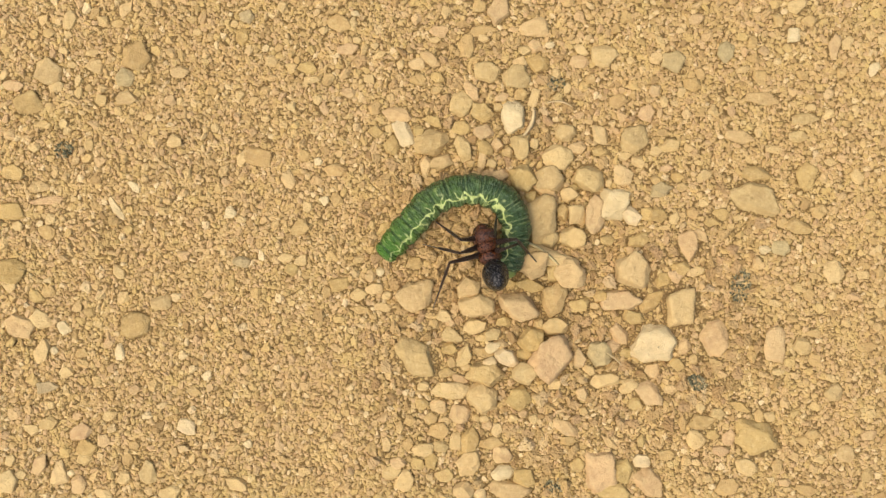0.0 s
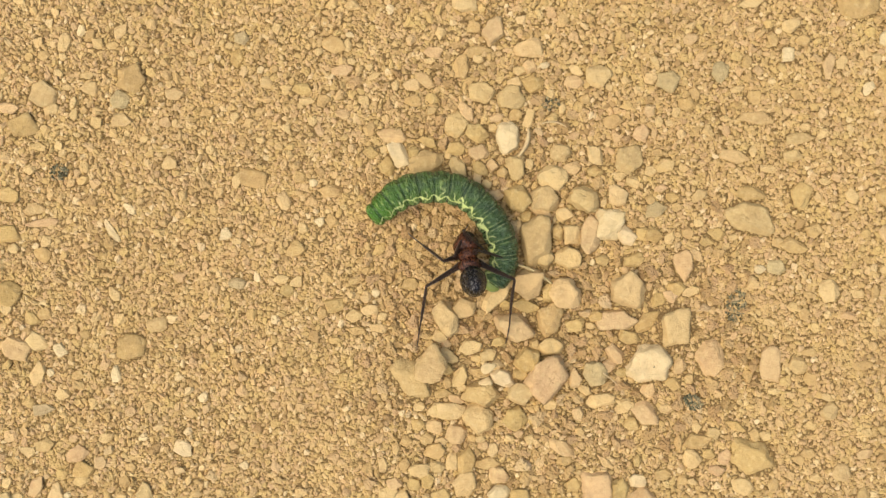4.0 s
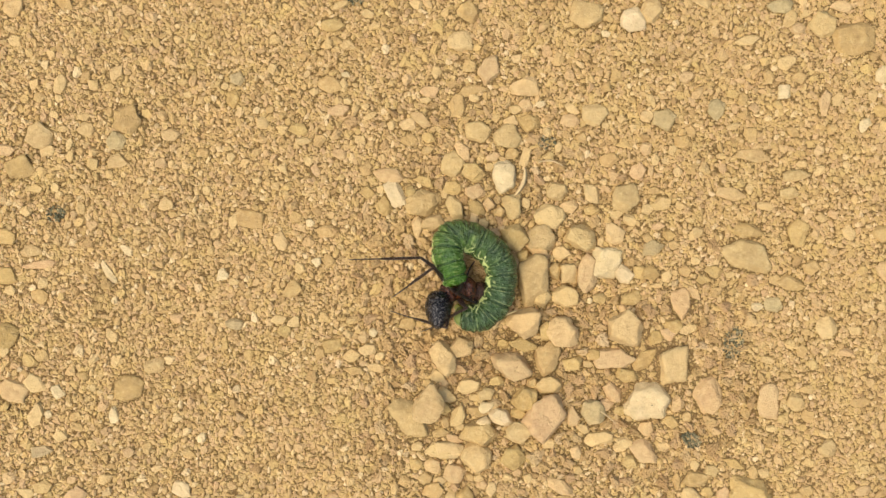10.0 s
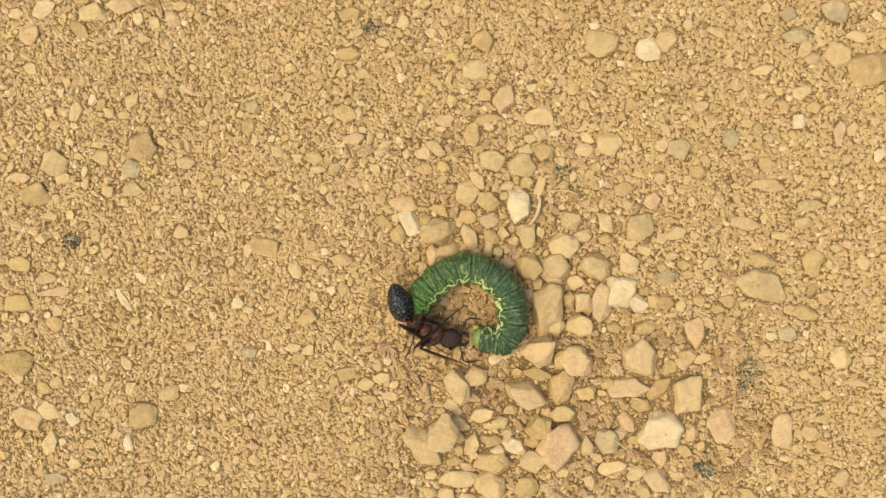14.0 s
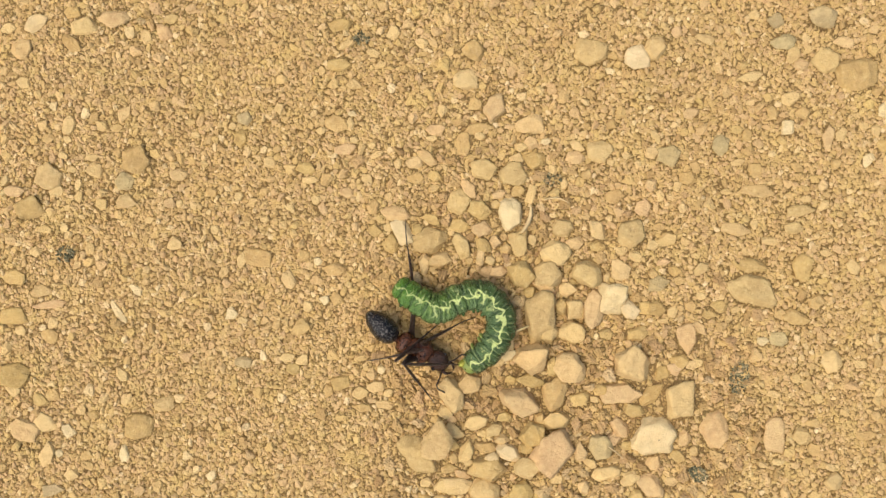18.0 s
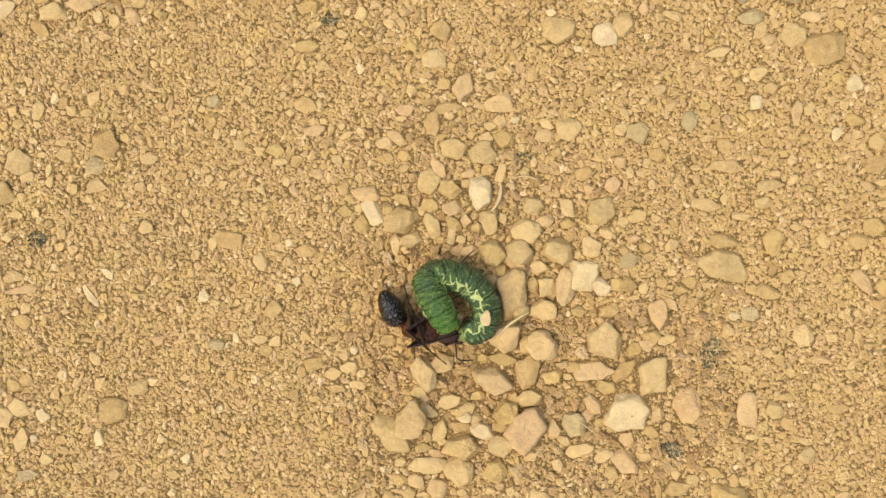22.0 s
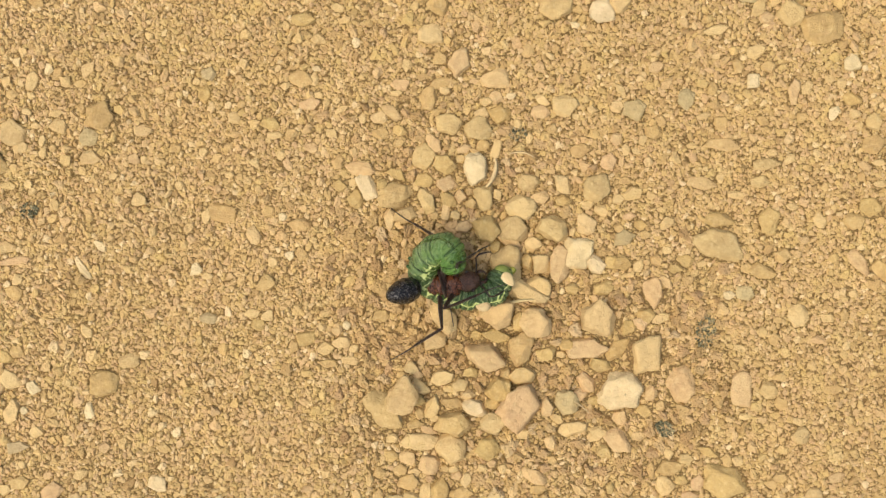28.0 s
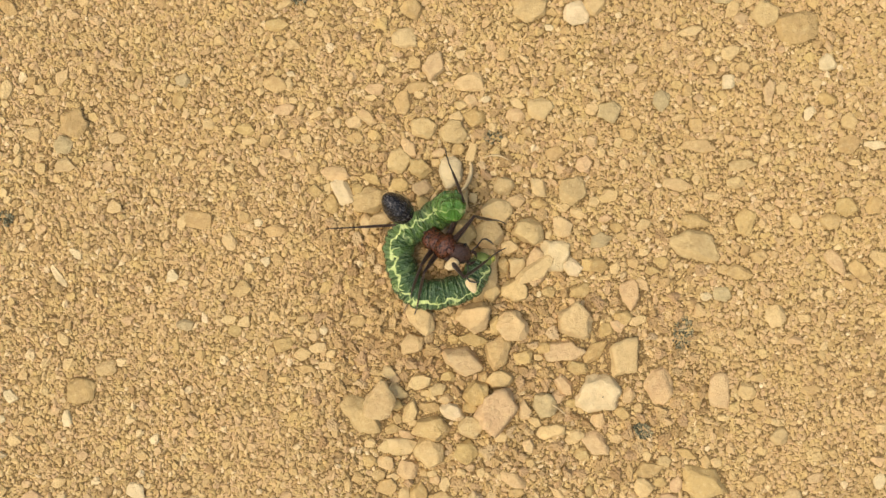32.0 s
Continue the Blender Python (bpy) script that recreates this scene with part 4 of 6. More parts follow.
pebble("W", 52.46, 15.42, 2.50, 1.00, -7)
pebble("w", 50.52, 11.44, 1.62, 0.87, -2)
pebble("b", 49.54, 8.88, 2.75, 2.37, -2)
pebble("y", 52.25, 8.98, 2.12, 1.87, 78)
pebble("y", 47.68, 7.49, 2.25, 2.00, -2)
pebble("p", 48.27, 3.08, 3.24, 1.75, -52)
pebble("y", 50.65, 2.10, 3.12, 1.62, -52)
pebble("w", 52.98, 3.35, 3.12, 1.75, -32)
pebble("W", 51.92, -20.35, 1.87, 1.37, 78)
pebble("w", 47.44, -0.21, 1.12, 0.87, -2)

# the smallest of them, joined by shade
for tone, heap in small_stones.items():
    start = np.cumsum([0] + [len(v) for v, _ in heap[:-1]])
    joined = mesh_of("small_pebbles", np.concatenate([v for v, _ in heap]), np.concatenate([f + k for (_, f), k in zip(heap, start)]), STONE[tone])
    tagged(new("small_pebbles", joined), f"small {SHADE[tone]} pebbles scattered over the sandy soil", "pebbles", kind="stuff")

# patches of dark greenish mineral crumbs
def crumb_patch(x, y, long, wide, turn, count, seed, lift=0.0):
    rng = np.random.default_rng(seed)
    v, f, at = [], [], 0
    for _ in range(count):
        form, tri = lump(rng, 1, 1, 18, (3, 5), 1)
        r, a = math.sqrt(rng.uniform(0, 1)), rng.uniform(0, 6.283)
        p, q = r * math.cos(a) * long / 2, r * math.sin(a) * wide / 2
        c, d = math.cos(radians(turn)), math.sin(radians(turn))
        u, w = x + p * c - q * d, y + p * d + q * c
        size = rng.uniform(0.14, 0.36)
        spin = rng.uniform(0, 6.283)
        c, d = math.cos(spin), math.sin(spin)
        form = form * np.array((size / 2, size * rng.uniform(0.3, 0.5), size * 0.36))
        form = np.stack([form[:, 0] * c - form[:, 1] * d + u, form[:, 0] * d + form[:, 1] * c + w, form[:, 2] + heave(u, w) + lift + rng.uniform(0.16, 0.34)], 1)
        v.append(form * MM)
        f.append(tri + at)
        at += len(form)
    patch = new("mineral_crumbs", mesh_of("mineral_crumbs", np.concatenate(v), np.concatenate(f), SOOT, False))
    tagged(patch, "dark grey-green mineral crumbs strewn over sandy soil", "mineral crumbs", kind="stuff")


for k, (x, y, long, wide, turn, count) in enumerate(((31.5, -3.9, 3.6, 2.2, 80, 70), (27.0, -14.2, 2.4, 1.5, -35, 55), (-40.2, 10.5, 2.0, 1.7, 20, 36), (11.9, -25.1, 2.6, 1.6, 10, 40), (-8.1, 33.0, 1.9, 1.5, 20, 30), (12.0, 17.6, 2.0, 1.4, 0, 22))):
    crumb_patch(x, y, long, wide, turn, count * 2, 40 + k)
crumb_patch(21.9, -10.4, 1.9, 1.1, 20, 26, 50, 0.62)

# ---- grit: packed between the pebbles, too many to count ----
cells = {}


def settle(x, y, r):
    """Note a stone's round footprint."""
    cells.setdefault((math.floor(x / 1.5), math.floor(y / 1.5)), []).append((x, y, r))


def free_spot(x, y, r, reach):
    i, j = math.floor(x / 1.5), math.floor(y / 1.5)
    for a in range(i - reach, i + reach + 1):
        for b in range(j - reach, j + reach + 1):
            for u, v, q in cells.get((a, b), ()):
                if (u - x) ** 2 + (v - y) ** 2 < (q + r) ** 2:
                    return False
    return True


for x, y, long, wide, turn in footprints:
    r, run = wide / 2, (long - wide) / 2
    for k in (-1, 0, 1):
        settle(x + k * run * math.cos(radians(turn)), y + k * run * math.sin(radians(turn)), r * (0.98 if k == 0 else 0.9))


def heaped(x, y):
    """How much loose gravel lies on the soil here: 1 in the heap round the insects, 0 far off."""
    return min(1.0, math.exp(-(((x - 5) / 9) ** 2 + (y / 17) ** 2)) + 0.9 * math.exp(-(((x - 20) / 11) ** 2 + ((y + 8) / 8) ** 2)))


def scatter(name, seed, tries, small, large, level, label, sharp, power, close, reach, keep=True, tall_low=0.5, tall_high=0.8, box=(-57, 63, -35, 43), only_heap=False, material=GRIT):
    """Many grains in one mesh; those that would overlap a larger stone are left out."""
    rng = np.random.default_rng(seed)
    forms = []
    for _ in range(120):
        form = lump(rng, level, 1, sharp, (3, 5), 1)[0]
        forms.append(form * (1 + rng.normal(0, 0.13, (len(form), 1))))
    f = BALLS[level][1]
    n = len(forms[0])
    xs, ys = rng.uniform(box[0], box[1], tries), rng.uniform(box[2], box[3], tries)
    sizes = np.sort(small + (large - small) * rng.uniform(0, 1, tries) ** power)[::-1]
    wides = rng.uniform(0.5, 1.0, tries)
    luck = rng.uniform(0, 1, tries)
    good = []
    for i in range(tries):
        x, y, d = float(xs[i]), float(ys[i]), float(sizes[i])
        heap = heaped(x, y)
        if luck[i] > (heap if only_heap else 0.42 + 0.58 * heap if d > 0.75 else 1 - 0.80 * heap):
            continue
        r = d * (0.5 + 0.5 * float(wides[i])) / 2 * close
        if free_spot(x, y, r, reach):
            good.append(i)
            if keep:
                settle(x, y, r)
    x, y, size, wide = xs[good], ys[good], sizes[good], wides[good]
    count = len(good)
    turn, tall = rng.uniform(0, 6.283, count), rng.uniform(tall_low, tall_high, count)
    pick = rng.integers(0, len(forms), count)
    z = np.array([heave(a, b) for a, b in zip(x, y)]) + size * tall * rng.uniform(-0.06, 0.18, count)
    v = np.stack(forms)[pick]
    v = v * np.stack([size / 2, size * wide / 2, size * tall / 2], 1)[:, None, :]
    lean = rng.normal(0, 0.28, count)
    c, s = np.cos(lean)[:, None], np.sin(lean)[:, None]
    v = np.stack([v[..., 0] * c - v[..., 2] * s, v[..., 1], v[..., 0] * s + v[..., 2] * c], -1)
    c, s = np.cos(turn)[:, None], np.sin(turn)[:, None]
    v = np.stack([v[..., 0] * c - v[..., 1] * s + x[:, None], v[..., 0] * s + v[..., 1] * c + y[:, None], v[..., 2] + z[:, None]], -1)
    v = v.reshape(-1, 3) * MM
    f = (f[None] + (np.arange(count) * n)[:, None, None]).reshape(-1, 3)
    me = bpy.data.meshes.new(name)
    me.vertices.add(len(v))
    me.vertices.foreach_set("co", v.ravel())
    me.loops.add(f.size)
    me.loops.foreach_set("vertex_index", f.ravel().astype(np.int32))
    me.polygons.add(len(f))
    me.polygons.foreach_set("loop_start", np.arange(0, f.size, 3, dtype=np.int32))
    me.update(calc_edges=True)
    me.validate()
    me.shade_flat()
    me.materials.append(material)
    tagged(new(name, me), label, "grit", kind="stuff")


scatter("loose_gravel", 6, 9000, 0.62, 1.7, 3, "loose worn tan and pinkish gravel heaped round the insects", 22, 1.2, 0.76, 2, True, 0.6, 0.95, (-9, 34, -26, 22), True, BROWNED)
scatter("gravel", 5, 9000, 0.72, 1.5, 2, "small worn tan and pinkish gravel in the soil", 24, 1.7, 0.90, 2, True, 0.40, 0.70)
scatter("grit", 4, 32000, 0.50, 0.9, 2, "coarse angular tan and pale grit on the soil", 30, 1.3, 0.56, 1, True, 0.50, 0.85)
scatter("fine_grit", 8, 90000, 0.34, 0.62, 1, "fine angular tan and pale grit on the soil", 24, 1.0, 0.46, 1, True, 0.5, 0.95)
scatter("sand", 3, 65000, 0.17, 0.34, 1, "fine angular yellow sand grains over the soil", 14, 1.0, 0.25, 1, False, 0.6, 1.0)


# ---- stones and scraps that get moved ----
flat_stone = pebble("o", 0, 0, 4.0, 3.5, 0, 0.20, 0.4, "thin flat olive-tan stone pushed along by a leg", "flat_stone")
angular_stone = pebble("w", 0, 0, 3.9, 2.6, 0, 0.5, 0.4, "pale angular stone pushed beside the caterpillar", "angular_stone")
stone_chip = pebble("W", 0, 0, 1.55, 1.2, 0, 0.6, 0.5, "cream stone chip carried on the ant", "stone_chip", None, 3.2)


def strip(name, long, wide, thick, arch, material, label, category, seed):
    """A thin dry scrap: a curved, tapering strip with two faces."""
    rng = np.random.default_rng(seed)
    bm = bmesh.new()
    rows = []
    for i in range(15):
        u = i / 14
        x = (u - 0.5) * long
        half = wide / 2 * (0.35 + 0.65 * math.sin(math.pi * (0.12 + 0.8 * u))) * rng.uniform(0.9, 1.08)
        y0 = arch * (1 - (2 * u - 1) ** 2)
        up = 0.12 * long * 0.2 * math.sin(3 * u) + rng.normal(0, 0.012)
        rows.append([bm.verts.new(((x) * MM, (y0 + s * half) * MM, (up + t) * MM)) for s, t in ((-1, 0), (0, thick * 0.9), (1, 0), (0.3, -thick * 0.6))])
    for a, b in zip(rows, rows[1:]):
        for k in range(4):
            bm.faces.new((a[k], a[(k + 1) % 4], b[(k + 1) % 4], b[k]))
    bm.faces.new(rows[0][::-1])
    bm.faces.new(rows[-1])
    bmesh.ops.recalc_face_normals(bm, faces=bm.faces)
    return tagged(part(name, bm, material, None, label), category=category)


husk = pebble("w", 0, 0, 5.3, 1.9, 0, 0.30, 0.4, "long pale stone sliver shoved beside the caterpillar", "stone_sliver")
straw = strip("straw", 4.4, 0.36, 0.18, 0.25, STRAW, "thin yellow dry straw caught beside the caterpillar", "straw", 2)
flake = pebble("W", 0, 0, 1.7, 1.05, 0, 0.4, 0.4, "pale yellowish flake lying on the caterpillar", "pale_flake", None, 3.2)
for x, y, turn, long, wide, arch in ((9.03, 13.40, 70, 3.10, 0.50, -0.36), (17.82, -11.44, -38, 2.76, 0.18, 0.12), (12.28, 15.20, -8, 2.64, 0.24, 0.36)):
    blade = strip("grass_blade", long, wide, 0.12, arch, HUSK, "thin dry curved grass blade between pebbles", "grass blade", 5)
    blade.matrix_basis = pose(x * MM, y * MM, (heave(x, y) + 0.75) * MM, 0, 0, turn)


# ---- the caterpillar: rings that bend with the body ----
RINGS = 26
caterpillar = tagged(new("caterpillar"), "plump green caterpillar with cream side line, curled on gravel", "caterpillar")


def ring_radius(u):
    """The body's radius in millimetres, from tail (0) to head (1)."""
    tail = 1 - max(0.0, 1 - u / 0.20) ** 2.2
    front = 1 - 0.16 * max(0.0, (u - 0.72) / 0.28) ** 1.6
    return (1.38 + 0.34 * tail) * front


def body_ring(i):
    u = i / (RINGS - 1)
    r, gap = ring_radius(u), 21.5 / (RINGS - 1)
    half = 1.25 * gap
    bm = bmesh.new()
    layer = bm.verts.layers.float_vector.new("skin")
    around, steps, rows = 28, 26, []
    for j in range(steps + 1):
        s = -1 + 2 * j / steps
        s = math.copysign(abs(s) ** 0.8, s)
        prof = max(1 - abs(s) ** 2.5, 0.0) ** (1 / 2.5)
        if abs(s) > 0.999:
            w = bm.verts.new((s * half * MM, 0, 0))
            w[layer] = (u * 21.5 + s * half, 0, 0)
            rows.append([w])
            continue
        row = []
        for k in range(around):
            a = 2 * math.pi * k / around - math.pi
            rr = r * prof * (1 + 0.014 * math.sin(5 * a + i * 1.7) - 0.11 * math.exp(-(((((u * 21.5 + s * half) / 1.72) % 1.0 + 0.5) % 1.0 - 0.5) / 0.13) ** 2))
            flat = 0.92 if abs(a) > 1.9 else 1.0
            w = bm.verts.new((s * half * MM, math.sin(a) * rr * MM, math.cos(a) * rr * flat * MM))
            w[layer] = (u * 21.5 + s * half, a, 0)
            row.append(w)
        rows.append(row)
    for a, b in zip(rows, rows[1:]):
        for k in range(around):
            q = [a[k % len(a)], a[(k + 1) % len(a)], b[(k + 1) % len(b)], b[k % len(b)]]
            seen = []
            for c in q:
                if c not in seen:
                    seen.append(c)
            if len(seen) > 2:
                bm.faces.new(seen)
    bmesh.ops.recalc_face_normals(bm, faces=bm.faces)
    return part("body_ring", bm, SKIN, caterpillar)


rings = [body_ring(i) for i in range(RINGS)]


def blob(name, size, material, parent, where=(0, 0, 0), turn=(0, 0, 0), label="", level=3, dent=0.0):
    """A rounded lump, its size as three half axes in millimetres."""
    bm = bmesh.new()
    bmesh.ops.create_icosphere(bm, subdivisions=level, radius=1)
    for c in bm.verts:
        p = c.co.copy()
        k = 1 + dent * noise.noise(p * 2.3 + Vector((len(name), 0, 0)))
        c.co = Vector((p.x * size[0], p.y * size[1], p.z * size[2])) * k * MM
    ob = part(name, bm, material, parent, label)
    ob.matrix_basis = pose(*[a * MM for a in where], *turn)
    return ob


# prolegs under four middle rings and the tail, true legs behind the head
for i in (1, 9, 11, 13, 15):
    for side in (-1, 1):
        blob("proleg", (0.20, 0.18, 0.30), SKIN, rings[i], (0, side * 0.62, -ring_radius(i / (RINGS - 1)) * 0.86), (side * -18, 0, 0), "", 2)
for i in (21, 22, 24):
    for side in (-1, 1):
        blob("true_leg", (0.14, 0.13, 0.45), HEADCAP, rings[i], (0.1, side * 0.5, -ring_radius(i / (RINGS - 1)) * 0.9), (side * -25, 12, 0), "small pointed yellowish leg", 2)
cat_head = blob("head", (0.80, 1.05, 1.0), HEADCAP, caterpillar, label="rounded yellow-green head capsule", dent=0.05)
for side in (-1, 1):
    blob("eye_patch", (0.12, 0.16, 0.14), DARK, cat_head, (0.45, side * 0.72, 0.10), label="dark patch of simple eyes", level=2)

DROP = plain_material("yellow_fluid", (0.22, 0.24, 0.03), (0.42, 0.38, 0.07), 1800, 0.18)
blob("fluid_drop", (0.45, 0.6, 0.35), DROP, cat_head, (0.40, -0.45, -0.55), (0, 20, 30), "wet yellow drop at the mouth", 3, 0.25)

# ---- the ant ----
ant = tagged(new("ant"), "large dark red and black ant biting the caterpillar", "ant")


def gaster_mesh():
    """The abdomen: an egg of five overlapping plates, blunt in front and pointed behind."""
    bm = bmesh.new()
    steps, around, rows = 44, 32, []
    for j in range(steps + 1):
        s = j / steps
        r = math.sin(math.pi * s ** 0.80) ** 0.47 * (1 - 0.10 * s)
        step = (s * 4.6) % 1.0
        r *= 1 - 0.06 * (1 - step) ** 2 if s > 0.12 else 1
        if j in (0, steps):
            rows.append([bm.verts.new(((0.5 - s) * 4.2 * MM, 0, 0))])
        else:
            rows.append([bm.verts.new(((0.5 - s) * 4.2 * MM, math.sin(a) * r * 1.40 * MM, (math.cos(a) * r * 1.64 + 0.12 * math.sin(math.pi * s)) * MM)) for a in [2 * math.pi * k / around for k in range(around)]])
    for a, b in zip(rows, rows[1:]):
        for k in range(around):
            q = list(dict.fromkeys([a[k % len(a)], a[(k + 1) % len(a)], b[(k + 1) % len(b)], b[k % len(b)]]))
            if len(q) > 2:
                bm.faces.new(q)
    bmesh.ops.recalc_face_normals(bm, faces=bm.faces)
    return bm


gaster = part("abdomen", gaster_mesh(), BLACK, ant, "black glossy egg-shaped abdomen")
waist = blob("waist", (0.95, 0.38, 0.58), RED, ant, dent=0.1, label="narrow upright waist node")


def thorax_mesh():
    bm = bmesh.new()
    for x, sx, sy, sz, z in ((1.05, 1.05, 1.36, 1.05, 0.10), (0.05, 0.80, 1.08, 1.05, 0.30), (-1.05, 0.95, 1.20, 1.05, 0.02), (0.0, 1.9, 0.95, 0.9, -0.1), (1.9, 0.55, 0.62, 0.6, 0.0), (0.9, 0.5, 0.55, 0.5, -0.7), (-0.6, 0.5, 0.6, 0.5, -0.7)):
        made = bmesh.ops.create_icosphere(bm, subdivisions=3, radius=1)["verts"]
        for c in made:
            k = 1 + 0.16 * noise.noise(c.co * 2.8 + Vector((x, 0, 0))) + 0.07 * noise.noise(c.co * 7 + Vector((x, 3, 0)))
            c.co = Vector((x + c.co.x * sx * k, c.co.y * sy * k, z + c.co.z * sz * k)) * MM
    return bm


thorax = part("thorax", thorax_mesh(), RED, ant, "dull red-brown knobbly thorax")
ant_head = blob("head", (1.3, 1.08, 0.85), DARK, ant, dent=0.06, label="broad dark brown head")
for side in (-1, 1):
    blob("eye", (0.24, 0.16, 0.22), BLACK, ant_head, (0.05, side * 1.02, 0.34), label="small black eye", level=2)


def tube(name, points, radii, material, parent, label="", sides=9):
    """A jointed tube through points, in millimetres."""
    bm = bmesh.new()
    rows = []
    pts = [Vector(p) for p in points]
    for i, p in enumerate(pts):
        t = (pts[min(i + 1, len(pts) - 1)] - pts[max(i - 1, 0)]).normalized()
        u = t.cross(Vector((0, 0, 1)) if abs(t.z) < 0.9 else Vector((0, 1, 0))).normalized()
        w = t.cross(u)
        rows.append([bm.verts.new((p + (u * math.cos(a) + w * math.sin(a)) * radii[i]) * MM) for a in [2 * math.pi * k / sides for k in range(sides)]])
    for a, b in zip(rows, rows[1:]):
        for k in range(sides):
            bm.faces.new((a[k], a[(k + 1) % sides], b[(k + 1) % sides], b[k]))
    bm.faces.new(rows[0][::-1])
    bm.faces.new(rows[-1])
    bmesh.ops.recalc_face_normals(bm, faces=bm.faces)
    return part(name, bm, material, parent, label)


for side in (-1, 1):
    tube("mandible", [(1.1, side * 0.55, -0.1), (1.6, side * 0.62, -0.15), (1.95, side * 0.35, -0.2), (2.05, side * 0.1, -0.2)], [0.2, 0.17, 0.11, 0.04], DARK, ant_head, "curved toothed jaw")
    tube("antenna", [(0.85, side * 0.45, 0.35), (1.1, side * 1.2, 0.8), (1.3, side * 2.1, 0.95), (1.8, side * 2.3, 0.7), (2.6, side * 2.25, 0.2), (3.3, side * 2.1, -0.2)],
         [0.08, 0.075, 0.085, 0.09, 0.095, 0.05], LIMB, ant_head, "elbowed dark feeler")

THIGH, SHIN = 4.6, 8.2


def ant_leg():
    thigh = tube("leg", [(0, 0, 0), (0.35, 0, 0), (1.2, 0, 0.04), (2.6, 0, 0.06), (4.0, 0, 0.02), (THIGH, 0, 0)], [0.42, 0.40, 0.29, 0.25, 0.17, 0.14], LIMB, ant, "long dark brown jointed leg")
    shin = tube("shin", [(0, 0, 0), (0.4, 0, 0), (1.6, 0, -0.04), (3.2, 0, -0.03), (4.3, 0, 0), (4.45, 0, 0), (5.5, 0, 0.05), (5.6, 0, 0.05), (6.4, 0, 0.02), (6.5, 0, 0.02), (7.4, 0, -0.05), (SHIN, 0, -0.16)],
                [0.13, 0.14, 0.165, 0.155, 0.125, 0.075, 0.085, 0.065, 0.075, 0.055, 0.06, 0.03], LIMB, thigh)
    return thigh, shin


legs = [ant_leg() for _ in range(6)]
# where each leg joins the thorax: three on the left side, then three on the right
HIPS = [(1.1, 0.75, -0.45), (0.2, 0.72, -0.5), (-0.65, 0.68, -0.5), (1.1, -0.75, -0.45), (0.2, -0.72, -0.5), (-0.65, -0.68, -0.5)]


# ---- movement ----
def along(p, q, up=Vector((0, 0, 1))):
    """A turn whose x axis runs from p to q and whose z axis keeps near up."""
    x = (q - p).normalized()
    y = up.cross(x)
    y = y.normalized() if y.length > 1e-4 else Vector((0, 1, 0))
    z = x.cross(y)
    return Matrix((x, y, z)).transposed().to_4x4()


def glide(keys, t):
    """Values at t, smoothly between keyed ones (time, flat array)."""
    ts = [k[0] for k in keys]
    if t <= ts[0]:
        return keys[0][1]
    if t >= ts[-1]:
        return keys[-1][1]
    i = max(j for j, a in enumerate(ts) if a <= t)
    (t0, a), (t1, b) = keys[i], keys[i + 1]
    before, after = keys[max(i - 1, 0)], keys[min(i + 2, len(keys) - 1)]
    h, u = t1 - t0, (t - t0) / (t1 - t0)
    m0 = 0.6 * (b - before[1]) / max(t1 - before[0], 1e-6) * h
    m1 = 0.6 * (after[1] - a) / max(after[0] - t0, 1e-6) * h
    return (2 * u**3 - 3 * u**2 + 1) * a + (u**3 - 2 * u**2 + u) * m0 + (-2 * u**3 + 3 * u**2) * b + (u**3 - u**2) * m1


curl_keys, ant_keys, foot_keys = [], [], []


def curl(t, rolls, *points):
    """The caterpillar's middle line from tail to head at t, and how far its back leans over."""
    curl_keys.append((t, np.array([*rolls, *[a for p in points for a in p]], float)))


def stance(t, *points):
    """The ant at t: abdomen, waist, neck and jaws."""
    ant_keys.append((t, np.array([a for p in points for a in p], float)))


def feet(t, *points):
    """The ant's six feet at t: left front to hind, then right."""
    foot_keys.append((t, np.array([a for p in points for a in p], float)))


curl(0, (48, 48), (-5.68, -0.06, 1.44), (-3.18, 2.71, 1.80), (-0.82, 5.13, 1.92), (2.71, 6.18, 2.04), (5.94, 5.35, 2.04), (7.54, 2.71, 1.92), (7.33, 0.06, 1.56), (6.70, -2.19, 1.32))
stance(0, (5.28, -2.79, 6.82), (5.11, -1.88, 4.16), (3.80, 2.59, 4.20), (4.30, 1.13, 0.48))
feet(0, (-1.13, 3.16, 0.72), (-2.32, 0.54, 0.72), (-1.13, -6.50, 0.72), (5.72, 4.23, 0.72), (10.19, -1.73, 0.72), (9.00, 0.95, 0.72))
curl(1, (38, 48), (-8.84, 4.46, 1.56), (-5.99, 4.92, 1.80), (-2.75, 5.92, 1.92), (0.49, 6.79, 2.04), (4.02, 6.32, 2.04), (6.50, 4.14, 1.92), (7.11, 1.20, 1.56), (6.42, -1.94, 1.32))
stance(1, (4.32, -3.14, 7.06), (4.34, -2.21, 4.40), (3.35, 2.51, 4.32), (3.85, 1.03, 0.48))
feet(1, (-3.97, 1.99, 0.72), (-3.37, 1.22, 0.72), (-2.49, -8.92, 0.72), (4.67, 4.61, 0.72), (11.52, 1.39, 0.72), (9.73, -3.26, 0.72))
curl(2, (28, 42), (-8.60, 11.05, 1.56), (-5.04, 9.84, 1.80), (-0.91, 8.65, 1.92), (2.61, 7.28, 2.04), (5.55, 5.10, 2.04), (7.21, 2.34, 1.92), (7.46, -0.32, 1.56), (6.77, -2.39, 1.32))
stance(2, (5.45, -2.83, 6.94), (5.17, -2.01, 4.21), (3.47, 1.84, 4.32), (3.96, 0.33, 0.48))
